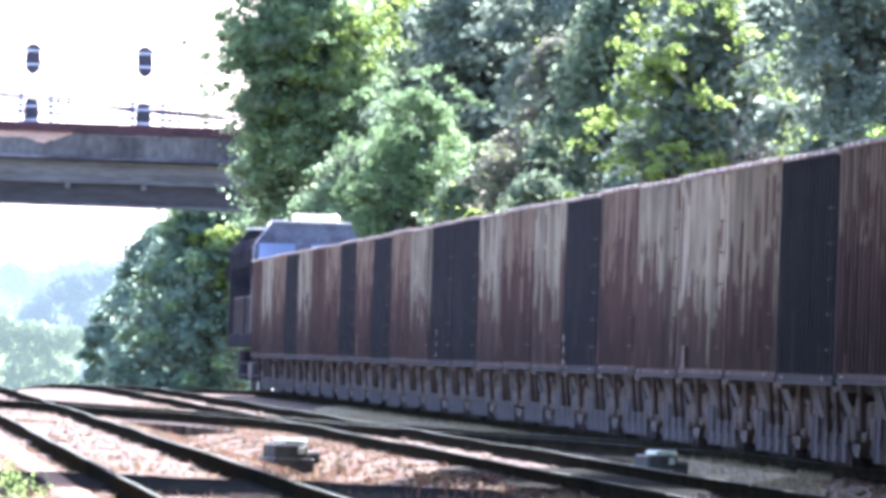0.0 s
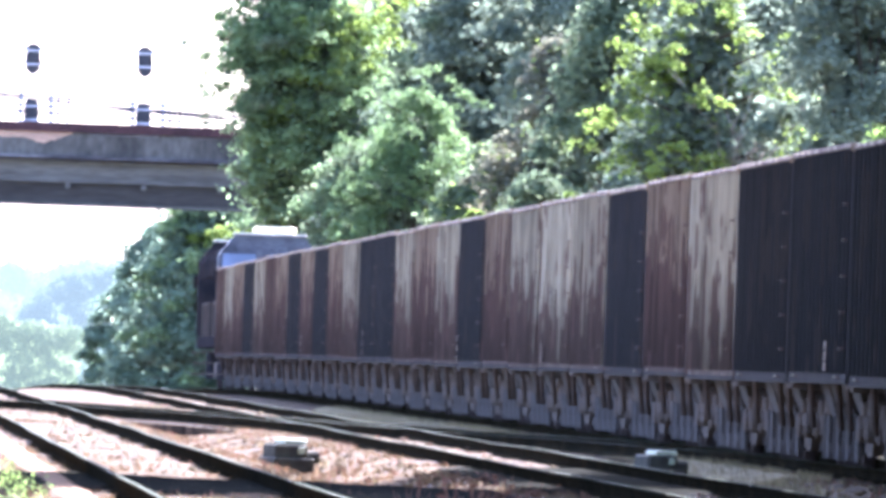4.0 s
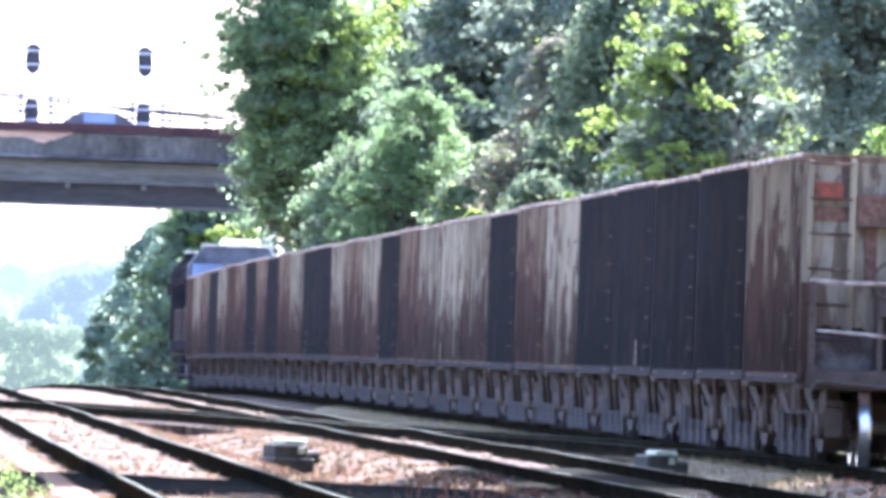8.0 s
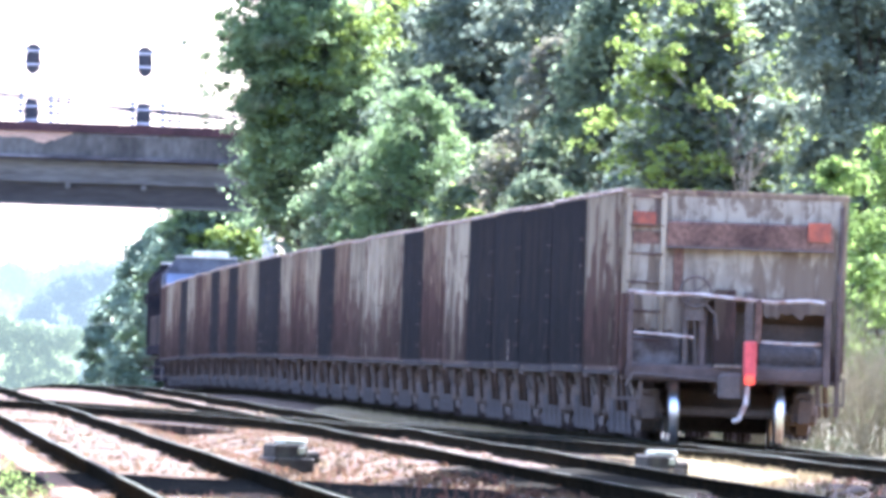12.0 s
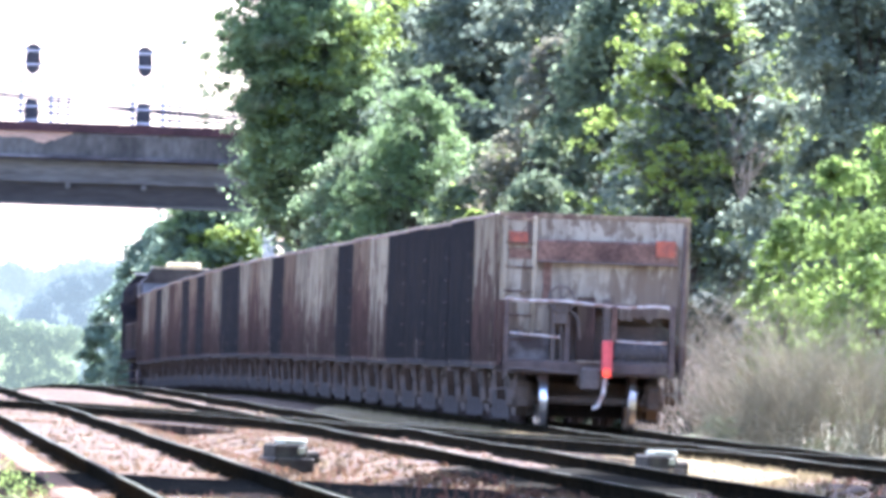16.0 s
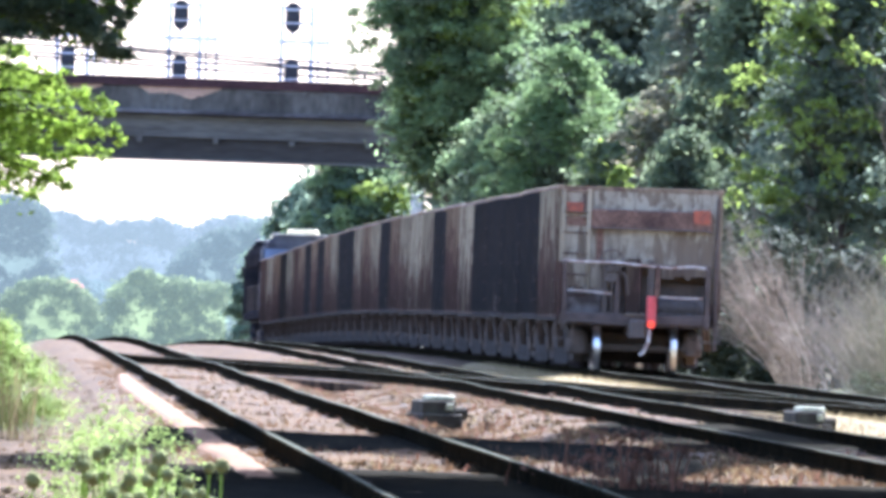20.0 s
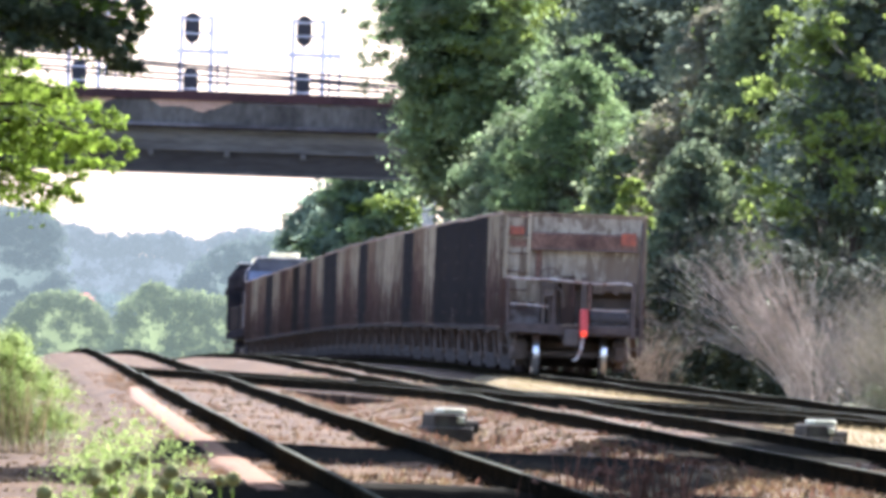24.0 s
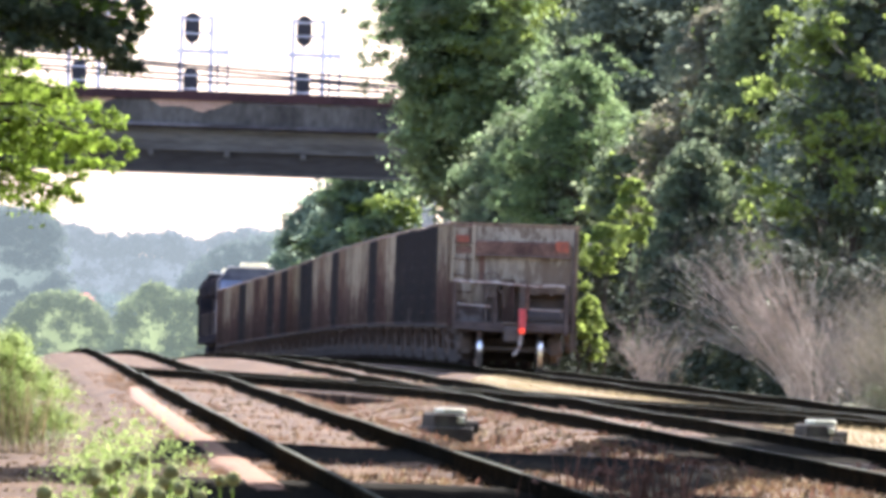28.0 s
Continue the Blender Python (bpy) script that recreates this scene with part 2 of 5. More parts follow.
M["machine_body"] = shader("machine_body", (0.075, 0.07, 0.045), 0.8, other=(0.04, 0.036, 0.025), scale=5.0)
# Pale lid colour, with the sun on its top put in.
M["machine_top"] = shader("machine_top", (0.46, 0.47, 0.26), 0.6, scale=5.0, spec=0.5)
M["glass"] = shader("glass", (0.22, 0.28, 0.38), 0.08, scale=1.0, fine=0.02, spec=0.5)
M["rubber"] = shader("rubber", (0.03, 0.03, 0.03), 0.8, scale=3.0)
M["van_white"] = shader("van_white", (0.78, 0.78, 0.76), 0.4, scale=2.0, fine=0.05, spec=0.5)
M["car_dark"] = shader("car_dark", (0.05, 0.05, 0.06), 0.3, scale=2.0, fine=0.05, spec=0.5)
M["roof"] = shader("roof", (0.4, 0.16, 0.12), 0.9, scale=2.0)
# Base colour lightened to put haze over the trees beyond the bridge.
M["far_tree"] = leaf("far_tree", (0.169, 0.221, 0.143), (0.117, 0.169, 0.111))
# Far layers glow paler with distance to stand in for haze.
M["far_near"] = haze_leaf("far_near", (0.09, 0.115, 0.05), (0.40, 0.5, 0.40), 0.18)
M["far_mid"] = haze_leaf("far_mid", (0.05, 0.065, 0.05), (0.40, 0.5, 0.47), 0.25)
M["far_pale"] = haze_leaf("far_pale", (0.04, 0.055, 0.05), (0.42, 0.53, 0.49), 0.28)
M["far_blue"] = haze_leaf("far_blue", (0.025, 0.03, 0.035), (0.44, 0.53, 0.49), 0.36)


# ---------------------------------------------------------------- mesh building
class Build:
    """Collects vertices and faces of one mesh."""

    def __init__(self):
        self.v, self.f = [], []

    def add(self, verts, faces):
        n = len(self.v)
        self.v.extend(tuple(p) for p in verts)
        self.f.extend(tuple(i + n for i in q) for q in faces)
        return self

    def box(self, x, y, z, sx, sy, sz, bevel=0.0, m=None):
        """A box centred at x, y, z, with its upright edges and top cut off where bevel is given."""
        hx, hy, hz, b = sx / 2, sy / 2, sz / 2, min(bevel, sx / 3, sy / 3, sz / 3)
        if not b:
            p = [(i * hx, j * hy, k * hz) for k in (-1, 1) for i, j in ((-1, -1), (1, -1), (1, 1), (-1, 1))]
            q = [(3, 2, 1, 0), (4, 5, 6, 7), (0, 1, 5, 4), (1, 2, 6, 5), (2, 3, 7, 6), (3, 0, 4, 7)]
        else:
            ring = lambda ax, ay, k: [(-ax + b, -ay, k), (ax - b, -ay, k), (ax, -ay + b, k), (ax, ay - b, k),
                                      (ax - b, ay, k), (-ax + b, ay, k), (-ax, ay - b, k), (-ax, -ay + b, k)]
            p = ring(hx, hy, -hz) + ring(hx, hy, hz - b) + ring(hx - b, hy - b, hz)
            q = [tuple(range(7, -1, -1)), tuple(range(16, 24))]
            for r in (0, 8):
                q += [(r + i, r + (i + 1) % 8, r + 8 + (i + 1) % 8, r + 8 + i) for i in range(8)]
        t = Matrix.Translation((x, y, z)) @ m if m is not None else Matrix.Translation((x, y, z))
        return self.add([t @ Vector(c) for c in p], q)

    def rod(self, a0, a1, r0, r1=None, n=6):
        a0, a1 = Vector(a0), Vector(a1)
        r1 = r0 if r1 is None else r1
        w = (a1 - a0).normalized()
        u = w.orthogonal().normalized()
        v = w.cross(u)
        p = [c + (u * math.cos(2 * math.pi * i / n) + v * math.sin(2 * math.pi * i / n)) * r for c, r in ((a0, r0), (a1, r1)) for i in range(n)]
        q = [(i, (i + 1) % n, n + (i + 1) % n, n + i) for i in range(n)] + [tuple(range(n - 1, -1, -1)), tuple(range(n, 2 * n))]
        return self.add(p, q)

    def turned(self, profile, n=16, m=None):
        """A body of revolution round the x axis, from (x, radius) pairs."""
        p, q = [], []
        for x, r in profile:
            p += [Vector((x, r * math.cos(2 * math.pi * i / n), r * math.sin(2 * math.pi * i / n))) for i in range(n)]
        for k in range(len(profile) - 1):
            q += [(k * n + i, k * n + (i + 1) % n, (k + 1) * n + (i + 1) % n, (k + 1) * n + i) for i in range(n)]
        q += [tuple(range(n - 1, -1, -1)), tuple(range((len(profile) - 1) * n, len(profile) * n))]
        return self.add([m @ c for c in p] if m is not None else p, q)

    def sweep(self, points, section):
        """A section of (side, up) pairs carried along points that run mainly ahead."""
        n = len(section)
        for i, c in enumerate(points):
            d = Vector(points[min(i + 1, len(points) - 1)]) - Vector(points[max(i - 1, 0)])
            side = Vector((d.y, -d.x, 0)).normalized()
            self.v.extend(tuple(Vector(c) + side * s + Vector((0, 0, u))) for s, u in section)
        base = len(self.v) - n * len(points)
        for i in range(len(points) - 1):
            self.f.extend((base + i * n + k, base + i * n + (k + 1) % n, base + (i + 1) * n + (k + 1) % n, base + (i + 1) * n + k) for k in range(n))
        return self

    def mesh(self, name, material, smooth=False):
        me = bpy.data.meshes.new(name)
        me.from_pydata(self.v, [], self.f)
        me.materials.append(material)
        if smooth:
            me.shade_smooth()
        return me


def part(name, b, material, parent, label="", smooth=False, m=None):
    ob = new(name, b if isinstance(b, bpy.types.Mesh) else b.mesh(name, material, smooth))
    ob.parent = parent
    if m is not None:
        ob.matrix_basis = m
    return tagged(ob, label) if label else ob


def thing(name, label, category, m=None, group="", kind=""):
    ob = new(name)
    if m is not None:
        ob.matrix_basis = m
    return tagged(ob, label, category, group, kind)


# ---------------------------------------------------------------- the plan
SPACING = 4.75                        # between the three tracks
REAR0, SPEED = 133.1, 14.54           # the train's rear end at the start, and its speed
PITCH, CARS = 15.3, 30


def line_x(y):
    return 5.72 - 0.0275 * (y - 249) - 3.0e-5 * max(0.0, y - 780) ** 2


def line_z(y):
    d = min(max(0.0, y - 550), 500)
    return -7.07e-6 * d * d - max(0.0, y - 1050) * 0.0055


def sag(y, k):
    return min(1.0, max(0.2, (y - 170) / 130)) * 0.65 * (0.014 * math.sin(y / 11.0 + 2 * k) + 0.008 * math.sin(y / 4.7 + k))


def bed_z(u, y):
    """Height of the ground beside the running line, over the rail tops."""
    z = -0.42
    for c in (0, -SPACING, -2 * SPACING):
        z = max(z, -0.175 - 0.25 * max(0.0, abs(u - c) - 1.5))
    if u > 2.4:
        z = -0.45 - 0.1 * min(1, u - 2.4) + 0.12 * max(0.0, u - 4.2) + 0.1 * max(0.0, u - 9)
        z = min(z, 4.0)
    if u < -11.5:
        z = -0.42 + 0.02 * max(0.0, -u - 14)
        z = min(z, 2.0)
    return z


def ground_z(x, y):
    return line_z(y) + bed_z(x - line_x(y), y)


ys = [-200, -100, -40, 0, 40, 70, 90, 110] + [125 + 1.5 * i for i in range(200)] + [430 + 10 * i for i in range(90)] + [1350, 1500, 1750, 2100, 2600, 3300, 4000, 4900]
us = [-1800, -900, -450, -200, -100, -60, -35, -25, -20, -17] + [-15 + 0.25 * i for i in range(92)] + [8.5, 9.5, 11, 14, 18, 25, 40, 80, 160, 400, 900, 1800]
g = Build()
for y in ys:
    for u in us:
        near = 1.0 if 100 < y < 560 and -16 < u < 9 else 0.0
        rough = 0.075 * noise.noise((u * 1.7, y * 0.5, 0)) + 0.03 * noise.noise((u * 0.6, y * 0.12, 5))
        g.v.append((line_x(min(y, 1400)) + u, y, line_z(y) + bed_z(u, y) + near * rough))
n = len(us)
for i in range(len(ys) - 1):
    g.f.extend((i * n + k, i * n + k + 1, (i + 1) * n + k + 1, (i + 1) * n + k) for k in range(n - 1))
gm = g.mesh("ground", M["ballast"], True)
gm.materials.append(M["verge"])
cols = [1 if (us[k] >= 3.0 or us[k] < -14.5) else 0 for k in range(n - 1)] * (len(ys) - 1)
gm.polygons.foreach_set("material_index", cols)
ground = tagged(new("ground", gm), "tan stone ballast and bare dirt round the tracks", "ground", kind="structure")

# ---------------------------------------------------------------- tracks
RAIL = [(-0.07, -0.165), (0.07, -0.165), (0.07, -0.15), (0.012, -0.12), (0.012, -0.045), (0.036, -0.035), (0.036, -0.004),
        (0.026, -0.001), (-0.026, -0.001), (-0.036, -0.004), (-0.036, -0.035), (-0.012, -0.045), (-0.012, -0.12), (-0.07, -0.15)]
HEAD = [(-0.024, -0.003), (0.024, -0.003), (0.018, 0.001), (-0.018, 0.001)]


def railway_track(offset, y0, y1, label, step=2.5):
    """Two rails on sleepers; offset(y) is the way of its middle from the running line."""
    tr = thing("railway_track", label, "railway track", kind="structure")
    yy = [y0 + step * i for i in range(int((y1 - y0) / step) + 1)]
    for s in (-0.755, 0.755):
        pts = [(line_x(y) + offset(y) + s, y, line_z(y) + sag(y, offset(y))) for y in yy]
        r = part("rail", Build().sweep(pts, RAIL), M["rail_side"], tr, "rust-brown steel rail")
        part("rail_head", Build().sweep(pts, HEAD), M["rail_head"], r, "worn shiny running surface")
    b, y = Build(), y0
    rng = random.Random(int(y0 + offset(y0) * 10))
    while y < min(y1, 520):
        b.box(line_x(y) + offset(y) + rng.uniform(-0.05, 0.05), y, line_z(y) + sag(y, offset(y)) - 0.268, 2.6, 0.23, 0.15, m=pose(0, 0, 0, 0, 0, rng.uniform(-1.5, 1.5)))
        y += 0.52
    tagged(part("sleepers", b, M["tie"], tr, "weathered dark timber sleepers"), kind="stuff")
    return tr


def ease(y, y0, y1):
    k = min(1, max(0, (y - y0) / (y1 - y0)))
    return k * k * (3 - 2 * k)


railway_track(lambda y: 0.0, 60, 1250, "railway track on ballast that the train runs on")
railway_track(lambda y: -SPACING, 60, 1250, "middle railway track on tan ballast")
railway_track(lambda y: -2 * SPACING, 60, 1250, "outer railway track on tan ballast")
railway_track(lambda y: -SPACING - SPACING * ease(y, 325, 435), 325, 435, "crossover track between two lines")
railway_track(lambda y: -SPACING * ease(y, 262, 372), 262, 372, "crossover track beside the running line")


# ---------------------------------------------------------------- trees
def leaves(b_v, b_f, rng, centres, radii, count, size, spread=0.58, flat=0.55, droop=0.35):
    """Leaf blades in flat drooping layers round the clump centres, most of them facing up and out as a spray of leaves does."""
    k = rng.integers(0, len(centres), count)
    d = rng.normal(0, 1, (count, 3))
    d /= np.linalg.norm(d, axis=1)[:, None]
    out = np.where(rng.random(count) < 0.5, 1.05 - np.abs(rng.normal(0, 0.36, count)), np.abs(rng.normal(0, spread * 1.5, count)))
    d[:, 2] *= flat
    p = centres[k] + d * radii[k][:, None] * np.clip(out, 0.05, 1.5 if droop else 1.05)[:, None]
    p[:, 2] -= droop * radii[k] * (d[:, 0] ** 2 + d[:, 1] ** 2) * out ** 2
    n = d * 0.6 + np.array((0, 0, 0.75)) + rng.normal(0, 0.45, (count, 3))
    n /= np.linalg.norm(n, axis=1)[:, None]
    u = np.cross(n, rng.normal(0, 1, (count, 3)))
    u /= np.linalg.norm(u, axis=1)[:, None]
    w = np.cross(n, u)
    s = size * rng.uniform(0.6, 1.35, count)[:, None]
    quad = np.stack([p - u * s * 0.5, p + w * s * 0.3, p + u * s * 0.55, p - w * s * 0.3], 1)
    base = sum(len(x) for x in b_v)
    b_v.append(quad.reshape(-1, 3))
    b_f.append(np.arange(count * 4).reshape(-1, 4) + base)


def foliage(name, rng, centres, radii, count, size, material, parent, label="", spread=0.58, droop=0.35):
    v, f = [], []
    leaves(v, f, rng, np.asarray(centres), np.asarray(radii), count, size, spread, droop=droop)
    me = bpy.data.meshes.new(name)
    me.from_pydata(np.concatenate(v).tolist(), [], np.concatenate(f).tolist())
    me.materials.append(material)
    return part(name, me, material, parent, label)


def tree(x, y, top, wide, low, material, label, seed, count=9000, size=0.24, clump=0.125, clumps=130, lean=0.0, deep=1.0, name="tree", tips=0, droop=0.35, fans=0, fan_leaf=None):
    """A tapered trunk with limbs and a crown of leaf clumps from the height low to top, wide across."""
    rng = np.random.default_rng(seed)
    z0 = ground_z(x, y)
    t = thing(name, label, "tree" if name == "tree" else name, pose(x, y, z0))
    h, lo = top - z0, low - z0
    centres, radii = [], []
    for i in range(clumps):
        k = rng.uniform(0, 1)
        env = (math.sin(math.pi * min(1, 0.18 + 0.82 * k) ** 0.85) ** 0.6)
        ang, rr = rng.uniform(0, 2 * math.pi), wide / 2 * env * rng.uniform(0.35, 1.0) ** 0.6
        rad = wide * clump * rng.uniform(0.6, 1.5)
        zc = lo + (h - lo) * k
        centres.append((math.cos(ang) * rr + lean * k, math.sin(ang) * rr * deep, min(zc, h - rad * 0.8)))
        radii.append(rad)
    trunk = Build()
    r = max(0.035, h * 0.009)
    bend = 0.12 * lean if not droop else lean
    knots = [Vector((rng.uniform(-0.03, 0.03) * h + bend * k / 5, rng.uniform(-0.03, 0.03) * h, h * 0.62 * k / 5)) for k in range(6)]
    knots[0] = Vector((0, 0, -0.2))
    for k in range(5):
        trunk.rod(knots[k], knots[k + 1], r * (1 - k / 6), r * (1 - (k + 1) / 6), 7)
    for i in range(0, len(centres), 4):
        c = Vector(centres[i])
        k = min(4, max(1 if droop else 4, int(c.z / h * 4)))
        mid = (knots[k] + c) / 2 + Vector((0, 0, 0.05 * h))
        trunk.rod(knots[k], mid, r * 0.32, r * 0.2, 5).rod(mid, c, r * 0.2, r * 0.06, 5)
    part("trunk", trunk, M["bark"], t, "grey-brown bark")
    foliage("crown", rng, centres, radii, count, size, material, t, droop=droop)
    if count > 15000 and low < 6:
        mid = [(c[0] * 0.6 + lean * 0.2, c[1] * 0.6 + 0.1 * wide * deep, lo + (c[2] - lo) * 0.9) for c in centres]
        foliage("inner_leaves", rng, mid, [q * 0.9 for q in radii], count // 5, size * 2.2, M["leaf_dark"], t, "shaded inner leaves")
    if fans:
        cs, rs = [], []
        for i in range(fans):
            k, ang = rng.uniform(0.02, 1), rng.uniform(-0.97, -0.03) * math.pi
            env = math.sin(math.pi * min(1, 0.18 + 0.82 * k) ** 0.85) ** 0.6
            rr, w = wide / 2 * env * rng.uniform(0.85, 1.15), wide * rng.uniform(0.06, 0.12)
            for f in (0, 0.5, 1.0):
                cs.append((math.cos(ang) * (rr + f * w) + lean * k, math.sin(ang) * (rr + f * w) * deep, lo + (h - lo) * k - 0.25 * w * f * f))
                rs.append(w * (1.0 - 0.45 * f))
        # Where fan_leaf is lighter than the crown, it paints the fans sunlit.
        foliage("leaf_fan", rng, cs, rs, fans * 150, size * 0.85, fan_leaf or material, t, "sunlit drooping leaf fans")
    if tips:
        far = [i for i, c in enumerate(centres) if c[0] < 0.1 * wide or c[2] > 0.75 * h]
        # Brighter leaves on the left and top: sunlight put into the colour.
        foliage("sunlit_tip_spray", rng, [centres[i] for i in far], [radii[i] * 1.25 for i in far], tips, size * 1.15, M["leaf_bright"], t, "leaf tips with sunlight put in their colour")
    return t


# A material brighter than the crown's puts sunlight into the sprays.
def sprays(t, tips, wide, count, size, material, seed, name="leaf_spray", label="sunlit leaf sprays"):
    """Leafy branch ends standing out of a crown, each on a thin limb."""
    rng = np.random.default_rng(seed)
    z0 = t.matrix_basis.translation.z
    cs, rs = [], []
    for x, y, z in tips:
        p, q = Vector((x * 0.35, y * 0.3, z - z0 - abs(x) * 0.3)), Vector((x, y, z - z0))
        part("limb", Build().rod(p, q, 0.035, 0.01, 5), M["bark"], t)
        for k in range(7):
            f = rng.uniform(0.75, 1.06)
            c = p.lerp(q, f)
            cs.append((c.x + rng.normal(0, wide * 0.75), c.y + rng.normal(0, wide * 0.5), c.z + rng.normal(0, wide * 0.5)))
            rs.append(wide * rng.uniform(0.35, 0.8))
    return foliage(name, rng, cs, rs, count, size, material, t, label)


def twigs(x, y, height, wide, count, material, label, seed, name="bush", lean=0.0):
    """A bare bush of many thin arching stems, each forking into a broom of fine twigs."""
    rng = random.Random(seed)
    t = thing(name, label, "bush", pose(x, y, ground_z(x, y)))
    boughs = [Build() for i in range(8)]
    for i in range(count):
        b = boughs[i % 8]
        p = Vector((rng.gauss(0, 0.16) * wide, rng.gauss(0, 0.2) * wide, -0.05))
        d = Vector((p.x * 0.5 / max(0.3, wide) + rng.gauss(0, 0.3) + lean, rng.gauss(0, 0.25), 1)).normalized()
        arch = 0.11 * (1 if d.x > 0 else -1)
        ln, r = height * rng.uniform(0.2, 0.34), 0.0095
        for seg in range(5):
            q = p + d * ln * (0.55 if seg else 0.85)
            b.rod(p, q, r, r * 0.75, 3)
            for s in range(4 if seg else 1):
                w = (d + Vector((rng.gauss(0, 0.33), rng.gauss(0, 0.4), rng.gauss(0.1, 0.25)))).normalized()
                e = q + w * ln * rng.uniform(0.25, 0.6)
                b.rod(q, e, r * 0.55, r * 0.25, 3)
                b.rod(e, e + (w + Vector((rng.gauss(0, 0.4), rng.gauss(0, 0.4), rng.gauss(0, 0.3)))).normalized() * ln * 0.3, r * 0.3, r * 0.15, 3)
            p, r = q, r * 0.78
            d = (d + Vector((arch + rng.gauss(0, 0.12), rng.gauss(0, 0.15), -0.04))).normalized()
    for b in boughs:
        tagged(part("bare_bough", b, material, t), kind="stuff")
    return t


def weeds(x, y, height, wide, count, material, label, seed, blade=0.02, name="weeds"):
    """Grass and weeds: bent blades in one mass."""
    rng = random.Random(seed)
    b = Build()
    for i in range(count):
        px, py = rng.gauss(0, wide * 0.27), rng.gauss(0, wide * 0.4)
        h = height * rng.uniform(0.45, 1.0) * math.exp(-(px / wide) ** 2 * 1.6)
        dx, dy, w, a = rng.uniform(-0.3, 0.3) * h, rng.uniform(-0.3, 0.3) * h, blade * rng.uniform(0.6, 1.5), rng.uniform(0, 3.14)
        cx, cy = math.cos(a) * w, math.sin(a) * w
        b.add([(px - cx, py - cy, 0), (px + cx, py + cy, 0), (px + dx * 0.4 + cx, py + dy * 0.4 + cy, h * 0.6), (px + dx * 0.4 - cx, py + dy * 0.4 - cy, h * 0.6),
               (px + dx, py + dy, h)], [(0, 1, 2, 3), (3, 2, 4)])
    ob = new(name, b.mesh(name, material))
    ob.matrix_basis = pose(x, y, ground_z(x, y) - 0.03)
    return tagged(ob, label, "weeds", kind="stuff")


def at(px, d):
    """Side way of a point that lies px thousandths of the distance d to the right of the eye's first heading."""
    return px * d / 1000.0


SHADE_LEAF = M["leaf_shade"]
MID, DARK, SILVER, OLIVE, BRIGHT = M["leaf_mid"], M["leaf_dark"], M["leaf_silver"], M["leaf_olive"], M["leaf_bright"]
leaning = tree(-3.5, 774, 16.5, 6.2, 5.2, M["leaf_lighter"], "tall broad-leaved tree leaning over the line", 11, 56000, 0.21, 0.14, 170, lean=-3.0, deep=0.6, fans=46, fan_leaf=M["leaf_lighter"])
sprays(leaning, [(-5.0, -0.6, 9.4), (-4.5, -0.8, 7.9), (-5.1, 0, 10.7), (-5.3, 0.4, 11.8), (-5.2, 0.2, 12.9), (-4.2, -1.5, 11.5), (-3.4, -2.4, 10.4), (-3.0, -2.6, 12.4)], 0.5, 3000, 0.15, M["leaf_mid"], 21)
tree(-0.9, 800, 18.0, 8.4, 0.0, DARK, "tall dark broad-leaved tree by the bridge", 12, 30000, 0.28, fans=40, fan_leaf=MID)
tree(-2.9, 735, 8.5, 5.4, 0.0, MID, "leafy tree at the wood's edge", 10, 26000, 0.2, fans=24, fan_leaf=M["leaf_lighter"])
sprays(leaning, [(-3.7, -1.6, 12.4), (-3.0, -1.9, 12.9), (-2.3, -2.0, 12.3), (-1.7, -2.0, 12.9), (-4.4, -1.2, 11.7), (-3.2, -1.9, 11.5), (-2.5, -2.1, 11.2), (-4.0, -1.5, 10.6), (-3.0, -2.0, 10.1), (-3.7, -1.7, 9.2), (-2.6, -2.1, 8.7), (-3.3, -1.9, 7.9)], 0.7, 5200, 0.18, M["leaf_lighter"], 28)
feathery = tree(-1.1, 705, 10.0, 5.0, 0.0, SILVER, "feathery grey-green tree at the wood's edge", 13, 40000, 0.13, 0.1, 170, deep=0.6, fans=44, fan_leaf=M["leaf_lighter"])
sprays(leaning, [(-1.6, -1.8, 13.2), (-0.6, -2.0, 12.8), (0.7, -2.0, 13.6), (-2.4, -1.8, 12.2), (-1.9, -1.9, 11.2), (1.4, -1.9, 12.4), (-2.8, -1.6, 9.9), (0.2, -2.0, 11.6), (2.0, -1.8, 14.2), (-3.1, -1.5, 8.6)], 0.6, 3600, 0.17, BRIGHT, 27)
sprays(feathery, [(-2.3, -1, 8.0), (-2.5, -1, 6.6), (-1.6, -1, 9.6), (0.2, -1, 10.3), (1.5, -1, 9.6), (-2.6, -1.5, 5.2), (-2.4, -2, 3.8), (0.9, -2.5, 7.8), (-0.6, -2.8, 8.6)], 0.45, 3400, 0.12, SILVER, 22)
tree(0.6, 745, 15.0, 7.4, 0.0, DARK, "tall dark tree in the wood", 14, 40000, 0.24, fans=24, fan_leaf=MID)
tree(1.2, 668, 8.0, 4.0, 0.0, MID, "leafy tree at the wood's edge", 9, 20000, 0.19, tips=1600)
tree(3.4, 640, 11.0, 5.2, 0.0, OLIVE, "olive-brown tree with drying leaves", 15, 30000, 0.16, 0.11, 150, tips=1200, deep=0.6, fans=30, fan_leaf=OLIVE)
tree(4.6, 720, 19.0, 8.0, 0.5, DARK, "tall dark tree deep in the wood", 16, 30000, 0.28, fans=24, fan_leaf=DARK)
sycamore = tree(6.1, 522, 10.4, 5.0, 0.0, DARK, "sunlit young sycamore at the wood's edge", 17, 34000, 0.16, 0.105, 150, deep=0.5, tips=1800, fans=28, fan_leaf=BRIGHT)
